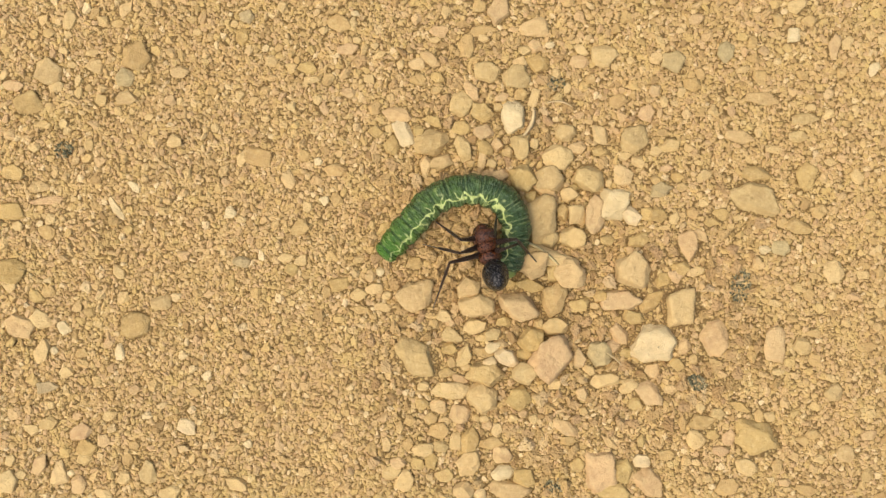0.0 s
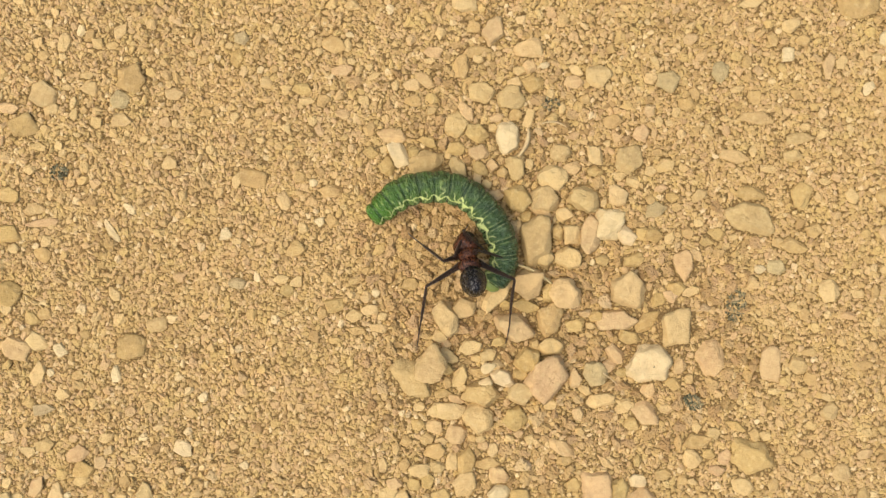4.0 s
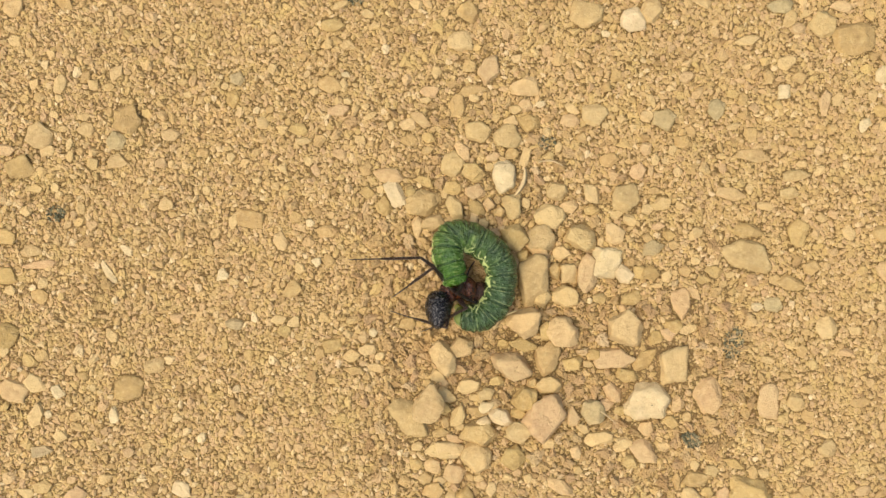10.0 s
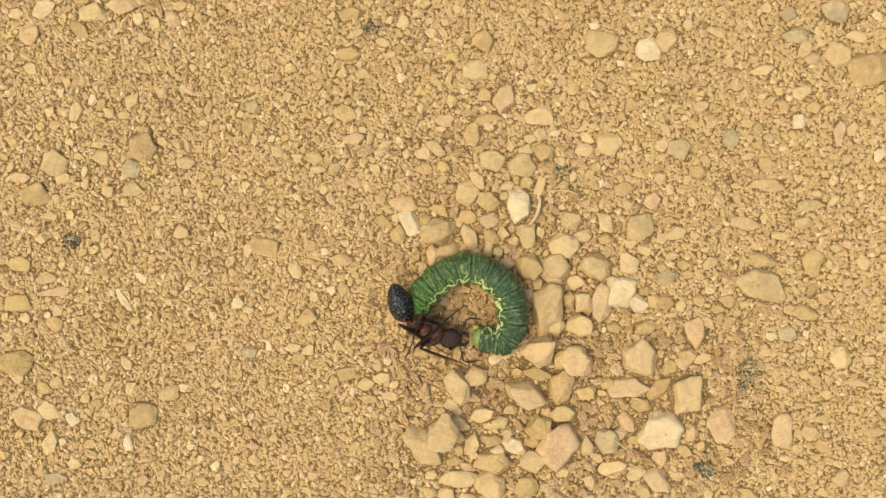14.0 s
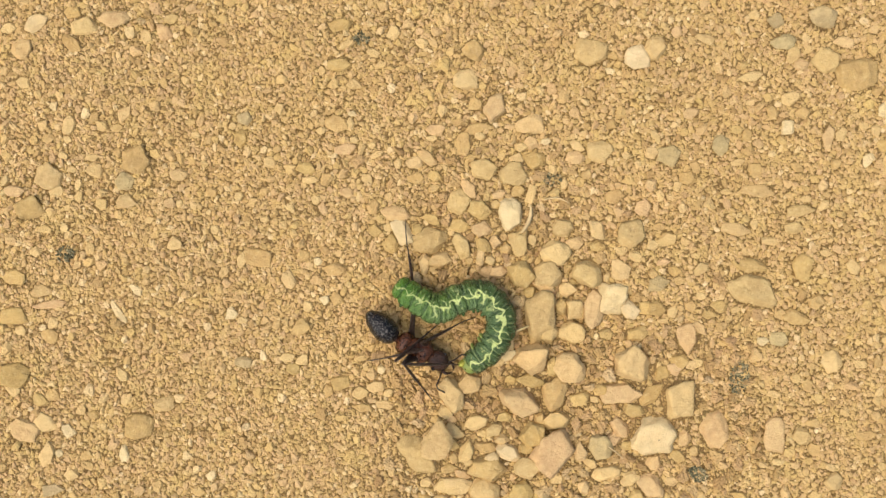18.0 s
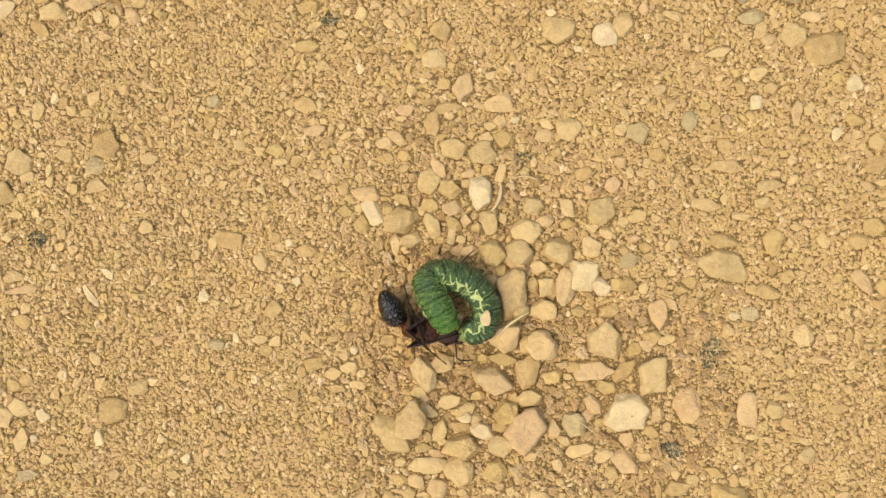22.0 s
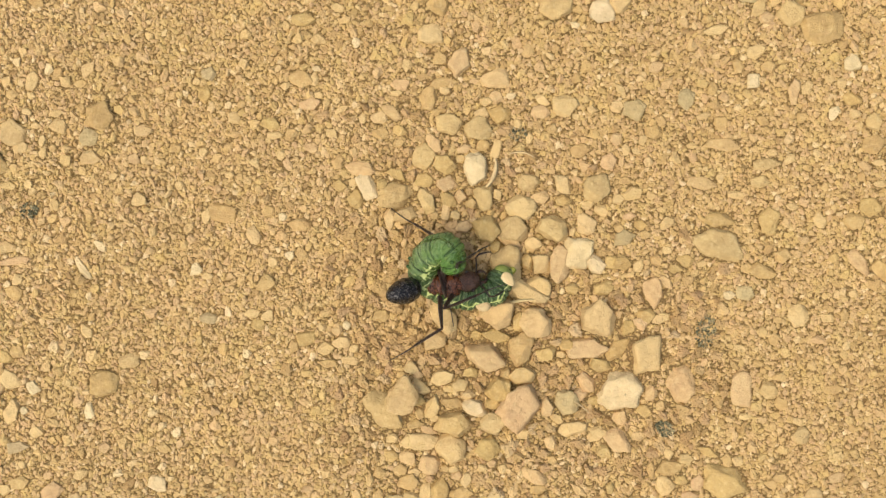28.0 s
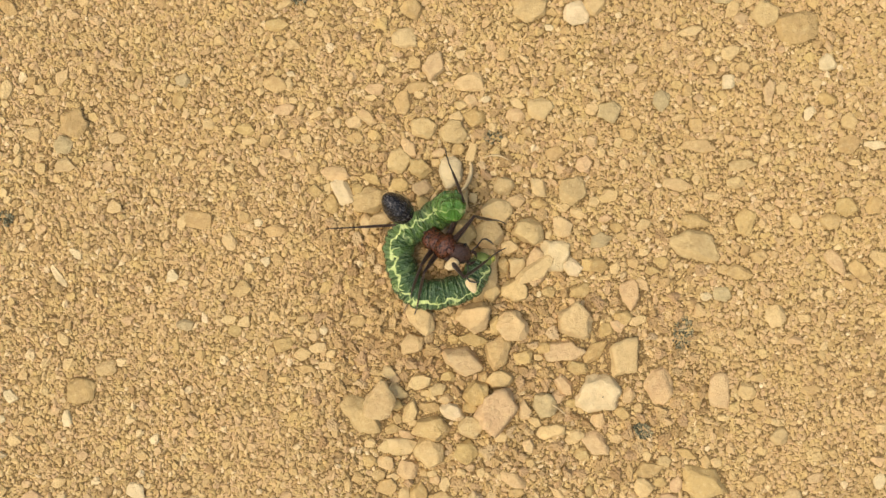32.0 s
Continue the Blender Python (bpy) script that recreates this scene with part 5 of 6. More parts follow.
feet(2, (-1.65, 3.44, 0.72), (-0.04, 0.70, 0.72), (0.85, -4.19, 0.72), (4.91, 4.62, 0.72), (10.39, 2.05, 0.72), (13.06, -6.59, 0.72))
curl(3, (34, 40), (-8.14, 7.78, 1.56), (-5.17, 8.70, 1.80), (-1.63, 8.92, 1.92), (1.90, 8.20, 2.04), (4.84, 6.14, 2.04), (6.49, 3.19, 1.92), (6.50, 0.54, 1.56), (5.15, -1.53, 1.32))
stance(3, (2.81, -0.73, 7.18), (2.71, -0.06, 4.20), (2.45, 2.76, 3.48), (2.87, 1.38, 0.48))
feet(3, (3.40, 5.31, 0.72), (-1.67, -1.24, 0.72), (0.41, -3.62, 0.72), (4.30, 4.71, 0.72), (5.37, 3.52, 0.72), (6.08, -0.65, 0.72))
curl(3.5, (34, 40), (-7.97, 5.81, 1.56), (-4.99, 7.97, 1.80), (-1.44, 8.72, 1.92), (1.80, 8.41, 2.04), (4.44, 6.63, 2.04), (6.50, 3.69, 1.92), (6.99, 0.73, 1.56), (5.93, -1.34, 1.32))
stance(3.5, (3.53, -1.66, 7.06), (3.38, -0.99, 4.11), (2.92, 2.79, 3.72), (3.17, 1.63, 0.48))
feet(3.5, (3.41, 4.31, 0.72), (-3.27, 3.14, 0.72), (-2.24, -9.80, 0.72), (5.68, 3.41, 0.72), (9.97, 2.68, 0.72), (9.10, -7.93, 0.72))
curl(5.5, (22, 32), (0.45, 7.30, 7.00), (1.30, 8.25, 6.40), (3.10, 8.25, 4.80), (5.20, 6.75, 3.00), (6.55, 3.78, 1.92), (6.54, 0.83, 1.80), (5.49, -0.95, 1.56), (3.90, -1.55, 1.32))
stance(5.5, (3.27, 1.18, 7.06), (3.13, 1.63, 3.94), (2.08, 2.79, 1.44), (3.06, 3.19, 0.48))
feet(5.5, (0.67, 4.69, 0.72), (-3.37, 5.60, 0.72), (-2.45, -0.96, 0.72), (5.98, -7.55, 0.72), (-1.16, -5.73, 0.72), (-1.75, -4.83, 0.72))
curl(6, (15, 28), (-2.24, 5.51, 1.92), (-1.05, 7.16, 2.04), (2.01, 7.73, 2.04), (4.65, 6.07, 2.04), (6.11, 3.12, 1.92), (5.99, 0.46, 1.80), (4.23, -0.72, 1.56), (1.99, 0.04, 1.32))
stance(6, (1.93, 3.08, 7.00), (1.62, 3.39, 3.86), (0.94, 2.41, 1.20), (1.78, 1.62, 0.60))
feet(6, (-2.14, 4.02, 0.72), (-5.00, 3.74, 0.72), (-6.31, 4.64, 0.72), (-0.39, -3.43, 0.72), (-2.47, -2.23, 0.72), (-4.07, 0.46, 0.72))
curl(7, (10, 28), (-0.19, 4.72, 2.40), (-0.47, 7.36, 2.52), (1.89, 8.11, 2.28), (5.00, 6.45, 2.04), (6.46, 3.49, 1.92), (6.16, 0.25, 1.80), (4.39, -1.12, 1.56), (2.51, -0.77, 1.32))
stance(7, (0.54, -0.01, 5.75), (0.82, 1.38, 4.28), (0.96, 3.85, 2.88), (2.53, 4.22, 1.56))
feet(7, (1.80, 6.47, 0.72), (-4.89, 12.77, 0.72), (-5.37, 2.64, 0.72), (4.44, -0.10, 0.72), (-1.23, -2.33, 0.72), (-5.57, 0.26, 0.72))
curl(8, (20, 28), (-1.63, 3.69, 2.52), (-1.03, 5.85, 2.40), (1.63, 7.19, 2.16), (4.86, 5.81, 2.04), (6.61, 2.85, 1.92), (6.18, -0.10, 1.80), (4.42, -1.11, 1.56), (2.48, -0.70, 1.32))
stance(8, (-0.12, 0.10, 5.57), (0.42, 1.45, 4.17), (1.70, 3.50, 2.64), (3.14, 2.27, 1.56))
feet(8, (0.76, 5.83, 0.72), (-6.67, 7.97, 0.72), (-4.64, 1.28, 0.72), (4.60, 0.43, 0.72), (-1.39, -2.80, 0.72), (-5.84, 0.03, 0.72))
curl(9, (20, 28), (-1.55, 4.39, 2.28), (-0.48, 6.55, 2.28), (2.47, 7.47, 2.16), (5.41, 6.21, 2.04), (7.04, 3.54, 1.92), (6.85, 0.29, 1.80), (5.37, -1.19, 1.56), (3.13, -0.89, 1.32))
stance(9, (0.97, 0.37, 5.45), (1.31, 1.78, 4.02), (2.88, 2.55, 2.76), (4.33, 1.48, 1.56))
feet(9, (3.67, 4.13, 0.72), (-7.92, 7.51, 0.72), (-4.57, 2.71, 0.72), (4.83, -0.05, 0.72), (-1.75, -2.38, 0.72), (-5.01, -0.27, 0.72))
curl(10, (0, 28), (1.91, 3.52, 3.72), (1.29, 5.84, 3.60), (1.90, 7.70, 3.00), (4.71, 6.98, 2.40), (6.77, 4.60, 2.04), (6.45, 1.06, 1.80), (4.67, -0.83, 1.56), (2.78, -0.71, 1.32))
stance(10, (0.25, 0.12, 4.68), (0.27, 1.67, 3.61), (2.43, 2.08, 2.64), (4.09, 0.78, 1.56))
feet(10, (3.56, 4.02, 0.72), (-9.25, 5.34, 0.72), (-4.82, 1.12, 0.72), (4.71, 0.43, 0.72), (-1.58, -2.49, 0.72), (-4.72, -0.19, 0.72))
curl(11, (0, 33), (1.40, 3.63, 3.84), (0.97, 6.07, 3.72), (2.27, 8.27, 3.00), (4.79, 6.90, 2.40), (6.54, 4.23, 2.04), (6.22, 0.98, 1.80), (4.73, -0.61, 1.56), (2.55, -0.19, 1.32))
stance(11, (-2.81, 5.65, 3.60), (-1.77, 4.22, 2.83), (0.92, 2.41, 2.16), (2.98, 1.60, 1.68))
feet(11, (3.93, 4.83, 0.72), (-4.45, 1.64, 0.72), (-6.73, 0.47, 0.72), (4.49, 1.24, 0.72), (-0.20, -1.81, 0.72), (-3.86, 1.04, 0.72))
curl(12, (0, 43), (0.79, 4.79, 3.12), (0.81, 7.12, 3.00), (2.58, 9.03, 2.64), (5.22, 8.25, 2.28), (6.68, 5.30, 2.04), (6.66, 2.05, 1.80), (5.18, -0.20, 1.56), (2.70, 0.16, 1.32))
stance(12, (-3.39, 6.58, 3.00), (-2.05, 5.25, 2.60), (1.64, 2.11, 2.16), (2.82, 1.01, 1.68))
feet(12, (3.47, 4.41, 0.72), (-3.09, 3.87, 0.72), (-7.89, 0.82, 0.72), (3.11, -1.85, 0.72), (0.45, 0.56, 0.72), (-4.90, 1.50, 0.72))
curl(13, (30, 33), (-3.41, 4.42, 1.80), (-1.80, 6.35, 1.92), (0.86, 8.05, 2.04), (3.81, 8.26, 2.04), (6.33, 6.30, 2.04), (7.02, 3.04, 1.92), (5.55, 0.37, 1.56), (2.12, 0.08, 1.32))
stance(13, (-4.41, 6.40, 3.12), (-4.08, 4.57, 2.56), (-0.07, 1.64, 2.16), (1.52, 0.41, 1.68))
feet(13, (1.57, 4.81, 0.72), (-3.04, 3.66, 0.72), (-7.40, 2.49, 0.72), (1.70, -1.15, 0.72), (-4.45, -1.47, 0.72), (-3.07, -0.52, 0.72))
curl(14, (30, 33), (-3.75, 2.89, 1.80), (-2.43, 5.07, 1.92), (0.06, 7.00, 2.04), (2.89, 7.34, 2.04), (5.71, 5.31, 2.04), (6.58, 2.23, 1.92), (5.64, -0.21, 1.56), (3.16, 0.14, 1.32))
stance(14, (-5.16, 3.97, 3.12), (-4.54, 2.21, 2.54), (0.18, -0.53, 2.16), (2.43, -0.71, 1.68))
feet(14, (1.12, 3.20, 0.72), (-1.58, 1.73, 0.72), (-4.56, 2.35, 0.72), (2.27, -3.07, 0.72), (-0.41, -1.56, 0.72), (-4.59, -1.95, 0.72))
curl(14.5, (30, 33), (-3.63, 1.84, 1.80), (-2.73, 3.62, 1.92), (-0.77, 5.79, 2.04), (1.60, 7.01, 2.04), (4.25, 6.23, 2.04), (6.18, 3.85, 1.92), (6.48, 0.87, 1.56), (3.94, -0.62, 1.32))
stance(14.5, (-6.21, 2.72, 3.12), (-5.38, 1.03, 2.59), (0.07, -0.80, 2.16), (2.32, -1.16, 1.68))
feet(14.5, (1.00, 2.63, 0.72), (-1.69, 1.45, 0.72), (-5.53, 8.04, 0.72), (2.46, -3.06, 0.72), (-3.81, -2.71, 0.72), (-4.40, -2.59, 0.72))
curl(16.5, (40, 55), (-5.41, 3.01, 1.80), (-3.61, 4.47, 1.92), (-1.21, 6.22, 2.04), (1.17, 7.85, 2.16), (3.83, 7.64, 2.04), (5.75, 4.94, 1.92), (6.15, 1.65, 1.56), (4.93, -1.33, 1.32))
stance(16.5, (-6.25, 4.35, 2.28), (-4.78, 3.08, 2.22), (0.20, 1.19, 2.16), (2.55, -0.66, 1.68))
feet(16.5, (3.83, 3.41, 0.72), (0.24, 3.46, 0.72), (-8.57, 7.76, 0.72), (1.35, -3.03, 0.72), (-2.22, -1.30, 0.72), (-5.18, 1.13, 0.72))
curl(17, (60, 75), (-4.22, 5.85, 2.16), (-1.96, 6.53, 2.16), (0.71, 7.43, 2.16), (3.39, 8.46, 2.16), (5.62, 6.70, 2.04), (6.18, 3.72, 1.80), (5.44, 0.92, 1.56), (4.59, -1.36, 1.32))
stance(17, (-2.90, 3.80, 2.10), (-1.60, 3.18, 2.09), (1.22, 1.75, 2.16), (3.58, -0.11, 1.68))
feet(17, (3.38, 4.29, 0.72), (0.38, 4.04, 0.72), (-12.15, 8.12, 0.72), (4.43, 0.68, 1.44), (-0.88, -0.14, 0.72), (-4.44, 2.31, 0.72))
curl(18, (85, 85), (-4.04, 6.13, 2.76), (-2.53, 5.04, 2.76), (-0.49, 4.06, 2.64), (1.72, 5.06, 2.28), (4.27, 5.36, 2.04), (6.08, 3.07, 1.92), (5.21, 0.09, 1.68), (2.80, -1.87, 1.32))
stance(18, (-6.41, 2.45, 2.64), (-5.05, 1.08, 2.33), (0.30, -1.44, 2.16), (1.77, -2.70, 1.68))
feet(18, (3.39, 3.15, 0.72), (-0.22, 2.61, 0.72), (-3.97, 15.17, 0.72), (2.62, -1.91, 1.44), (-0.98, -6.08, 0.72), (-8.10, -1.45, 0.72))
curl(19, (85, 85), (-2.66, 6.04, 2.76), (-0.74, 4.82, 2.88), (1.31, 4.18, 2.64), (2.84, 6.32, 2.28), (4.92, 6.45, 2.04), (6.12, 3.74, 1.92), (5.53, 0.58, 1.68), (4.48, -1.82, 1.32))
stance(19, (-4.20, 2.65, 2.76), (-3.15, 1.04, 2.31), (1.79, -1.49, 2.16), (4.16, -2.19, 1.68))
feet(19, (4.30, 2.81, 0.72), (1.29, 2.87, 0.72), (-1.00, 14.22, 0.72), (5.02, -1.40, 1.44), (1.77, -2.85, 0.72), (-4.78, -0.13, 0.72))
curl(20, (85, 85), (-0.12, 6.79, 2.88), (1.14, 5.30, 3.12), (3.01, 4.82, 2.76), (4.47, 6.37, 2.40), (6.78, 5.65, 2.04), (7.61, 3.01, 1.92), (6.84, -0.08, 1.68), (5.74, -1.88, 1.32))
stance(20, (-1.95, 4.18, 2.76), (-0.79, 2.64, 2.39), (3.06, -1.02, 2.16), (4.51, -2.89, 1.68))
feet(20, (4.72, 4.81, 0.72), (1.81, 13.77, 0.72), (-4.60, 12.13, 0.72), (5.37, -2.10, 1.44), (2.67, -5.36, 0.72), (0.83, -1.83, 0.72))
curl(21, (80, 85), (0.36, 4.81, 3.36), (1.82, 4.47, 3.24), (3.13, 5.24, 2.76), (5.26, 5.17, 2.40), (7.50, 4.26, 2.04), (8.39, 1.85, 1.92), (7.32, -0.52, 1.68), (5.34, -1.45, 1.32))
stance(21, (-2.67, 2.22, 2.76), (-1.79, 0.51, 2.38), (2.86, -0.23, 2.16), (4.92, -1.16, 1.68))
feet(21, (4.80, 4.28, 0.72), (4.58, 13.48, 0.72), (-1.99, 8.68, 0.72), (5.78, -0.37, 1.44), (2.41, -7.79, 0.72), (0.72, -1.62, 0.72))
curl(22, (0, 75), (3.30, 0.46, 4.20), (2.20, 2.65, 4.32), (1.50, 4.69, 3.72), (3.28, 5.37, 2.88), (6.09, 4.20, 2.28), (7.51, 1.76, 1.92), (7.04, -0.32, 1.68), (5.35, -0.89, 1.44))
stance(22, (-2.43, 2.13, 2.76), (-1.60, 0.40, 2.30), (2.96, -0.88, 2.04), (5.33, -1.46, 1.68))
feet(22, (6.44, 8.04, 0.72), (4.90, 3.28, 0.72), (-1.25, 4.68, 0.72), (6.20, -0.67, 1.44), (3.45, -4.50, 0.72), (-0.14, -3.78, 0.72))
curl(23, (0, 60), (3.68, 2.74, 3.96), (1.75, 2.64, 4.20), (0.43, 3.66, 3.84), (1.51, 4.78, 3.12), (4.33, 4.44, 2.64), (7.02, 2.97, 2.16), (7.56, 0.85, 1.80), (6.56, -0.63, 1.44))
stance(23, (-2.70, 2.73, 2.76), (-2.04, 0.94, 2.26), (2.69, -0.28, 2.04), (5.05, -0.99, 1.56))
feet(23, (7.00, 11.53, 0.72), (3.69, 2.73, 0.72), (-2.25, 5.34, 0.72), (5.92, -0.19, 1.44), (0.81, -2.12, 0.72), (-1.85, -4.19, 0.72))
curl(24, (0, 55), (4.01, -2.11, 4.32), (2.92, 0.09, 4.44), (1.70, 2.44, 3.96), (2.61, 3.74, 3.24), (5.49, 3.05, 2.64), (8.08, 2.00, 2.16), (8.99, 0.35, 1.80), (7.65, -1.00, 1.44))
stance(24, (-1.68, -0.86, 2.76), (-0.87, -2.59, 2.29), (3.71, -2.45, 2.04), (5.79, -2.85, 1.56))
feet(24, (7.77, 1.84, 0.72), (3.55, 1.98, 0.72), (-1.27, 2.14, 0.72), (6.66, -2.05, 1.44), (3.35, -4.34, 0.72), (1.22, -4.70, 0.72))
curl(25, (0, 50), (4.65, -2.16, 4.32), (3.73, 0.33, 4.56), (2.63, 2.56, 4.08), (3.24, 3.93, 3.24), (5.99, 2.84, 2.64), (8.35, 1.87, 2.16), (9.69, 0.33, 1.80), (8.88, -1.46, 1.44))
stance(25, (-1.51, -0.49, 2.76), (-0.46, -2.10, 2.31), (4.07, -2.18, 2.04), (6.47, -1.98, 1.56))
feet(25, (9.69, -1.83, 0.72), (5.04, 0.12, 0.72), (-0.95, 1.50, 0.72), (7.33, -1.18, 1.44), (-1.70, -13.30, 0.72), (-4.77, -5.15, 0.72))
curl(27.5, (40, 40), (4.33, 1.15, 3.84), (4.47, 3.16, 5.64), (2.89, 3.88, 6.12), (2.04, 2.39, 4.92), (2.75, 1.14, 3.00), (5.71, 1.46, 1.92), (8.68, 1.86, 1.80), (10.18, 2.49, 1.80))
stance(27.5, (-0.36, 0.01, 3.72), (2.78, -0.50, 2.54), (7.09, 0.41, 4.20), (9.49, 1.72, 3.36))
feet(27.5, (9.68, 4.03, 0.72), (2.52, 5.98, 0.72), (-0.38, 4.54, 0.72), (11.72, 1.29, 0.72), (6.71, -9.10, 0.72), (-2.34, -11.61, 0.72))
curl(28, (60, 40), (4.75, 4.03, 5.88), (4.21, 5.53, 6.36), (2.37, 4.99, 4.80), (1.59, 2.88, 2.52), (3.14, 1.52, 1.68), (6.09, 0.62, 1.56), (9.00, 0.93, 1.80), (9.98, 2.80, 1.80))
stance(28, (-0.48, 1.19, 4.56), (1.78, 1.85, 2.17), (6.33, 1.74, 4.68), (8.44, 2.43, 4.20))
feet(28, (8.80, 5.91, 0.72), (-1.77, 9.85, 0.72), (2.34, 6.17, 0.72), (10.44, 1.90, 3.60), (4.55, -1.55, 2.40), (-2.12, -6.30, 0.72))
curl(28.5, (60, 45), (6.13, 8.47, 6.12), (5.99, 8.92, 4.80), (5.44, 8.58, 3.24), (3.54, 7.23, 2.28), (1.73, 5.68, 2.28), (3.19, 1.10, 1.92), (9.04, 1.97, 1.92), (10.40, 4.60, 1.80))
stance(28.5, (0.26, 7.41, 7.60), (3.25, 4.79, 2.86), (6.67, 4.20, 5.76), (8.77, 4.26, 4.68))
feet(28.5, (12.56, 7.00, 0.72), (2.66, 16.31, 0.72), (-6.98, 4.98, 0.72), (12.36, 4.50, 2.40), (2.95, -1.35, 1.30), (1.95, -0.75, 1.30))
curl(29, (60, 45), (6.76, 8.97, 6.12), (6.63, 9.42, 4.80), (6.09, 9.08, 3.24), (4.19, 7.75, 2.28), (1.91, 5.74, 2.04), (3.89, 0.85, 1.92), (9.26, 2.03, 1.92), (10.21, 4.48, 1.80))
stance(29, (0.22, 7.75, 7.60), (3.53, 5.87, 2.68), (6.27, 4.84, 5.76), (8.47, 4.44, 4.80))
feet(29, (12.14, 7.66, 0.72), (4.11, 16.74, 0.72), (-9.00, 5.40, 0.72), (11.95, 5.16, 2.40), (2.60, -1.70, 1.30), (1.60, -1.10, 1.30))
curl(30, (60, 45), (7.50, 9.20, 6.12), (7.37, 9.65, 4.80), (6.83, 9.32, 3.24), (4.93, 8.00, 2.28), (1.70, 6.38, 2.04), (3.33, 1.20, 1.92), (8.71, 1.47, 1.92), (10.38, 3.96, 1.80))
stance(30, (1.33, 9.53, 7.60), (4.09, 6.79, 2.80), (6.54, 4.86, 5.76), (8.49, 4.34, 4.80))
feet(30, (12.39, 7.66, 0.72), (6.60, 16.59, 0.72), (-6.11, 3.80, 0.72), (12.20, 5.16, 2.40), (2.70, -1.60, 1.30), (1.70, -1.00, 1.30))
curl(31, (60, 45), (7.22, 9.23, 6.12), (7.08, 9.69, 4.80), (6.51, 9.37, 3.24), (4.59, 8.05, 2.28), (1.53, 6.32, 2.04), (2.99, 1.26, 1.92), (8.40, 1.39, 1.92), (10.08, 3.87, 1.80))
stance(31, (1.35, 9.97, 7.60), (4.11, 7.18, 2.89), (6.59, 5.06, 5.76), (8.53, 4.42, 4.80))
feet(31, (12.40, 7.85, 0.72), (5.08, 15.07, 0.72), (-6.72, 10.17, 0.72), (12.21, 5.35, 2.40), (2.70, -1.60, 1.30), (1.70, -1.00, 1.30))
curl(32, (60, 45), (7.34, 9.90, 6.12), (7.19, 10.36, 4.80), (6.61, 10.04, 3.24), (4.69, 8.72, 2.28), (1.72, 6.64, 2.04), (3.18, 1.45, 1.92), (8.54, 1.81, 1.92), (10.35, 4.47, 1.80))
stance(32, (1.79, 10.18, 7.60), (4.54, 7.38, 2.89), (7.27, 5.64, 5.76), (9.20, 4.83, 4.80))
feet(32, (13.09, 8.44, 0.72), (6.70, 16.54, 0.72), (-6.71, 8.41, 0.72), (12.90, 5.93, 2.40), (3.10, -1.20, 1.30), (2.10, -0.60, 1.30))


def spline(points, count):
    """Evenly spaced places along a smooth curve through points."""
    p = np.vstack([2 * points[0] - points[1], points, 2 * points[-1] - points[-2]])
    dense = []
    for i in range(1, len(p) - 2):
        for u in np.linspace(0, 1, 16, endpoint=False):
            dense.append(0.5 * (2 * p[i] + (p[i + 1] - p[i - 1]) * u + (2 * p[i - 1] - 5 * p[i] + 4 * p[i + 1] - p[i + 2]) * u**2 + (3 * p[i] - p[i - 1] - 3 * p[i + 1] + p[i + 2]) * u**3))
    dense = np.array(dense + [p[-2]])
    step = np.append(0, np.cumsum(np.linalg.norm(np.diff(dense, axis=0), axis=1)))
    at = np.linspace(0, step[-1], count)
    return np.stack([np.interp(at, step, dense[:, k]) for k in range(3)], 1)


def body_poses(t):
    """The caterpillar's centre and the pose of each ring and of the head at t, in metres."""
    k = glide(curl_keys, t)
    line = spline(k[2:].reshape(-1, 3), RINGS + 1)
    middle = Vector(line.mean(0)) * MM
    middle.z = 0
    made = []
    left = None
    for i in range(RINGS, -1, -1):
        a, b = line[max(i - 1, 0)], line[min(i + 1, RINGS)]
        x = Vector(b - a).normalized()
        if left is None:
            left = Vector((-x.y, x.x, 0)).normalized()
        else:
            left = ahead.rotation_difference(x) @ left
        ahead = x
        up = x.cross(left)
        roll = radians(k[0] + (k[1] - k[0]) * min(max((i / RINGS - 0.15) / 0.5, 0), 1))
        z = up * math.cos(roll) + left * math.sin(roll)
        y = z.cross(x)
        m = Matrix((x, y, z)).transposed().to_4x4()
        made.append(Matrix.Translation(Vector(line[i]) * MM - middle) @ m)
    made.reverse()
    return middle, made


held = {}


def carry(key, way, start):
    """A turn whose x axis is way, rolled as little as can be since the moment before."""
    z = held.get(key, start)
    z = z - way * z.dot(way)
    z = z.normalized() if z.length > 1e-3 else way.orthogonal().normalized()
    held[key] = z
    return Matrix((way, z.cross(way), z)).transposed().to_4x4()


def level_tails():
    """While the tail lies flat, its lean counts from upright, however the body winds on the way to it."""
    for t, k in curl_keys:
        if t > 26:
            break
        lean = k[0]
        k[0] = k[1]
        m = body_poses(t)[1][4].to_3x3()
        x, roll = m.col[0], radians(k[1])
        left = m.col[1] * math.cos(roll) + m.col[2] * math.sin(roll)
        up = m.col[2] * math.cos(roll) - m.col[1] * math.sin(roll)
        flat = Vector((-x.y, x.x, 0)).normalized()
        k[0] = lean - math.degrees(math.atan2(flat.dot(up), flat.dot(left)))


level_tails()


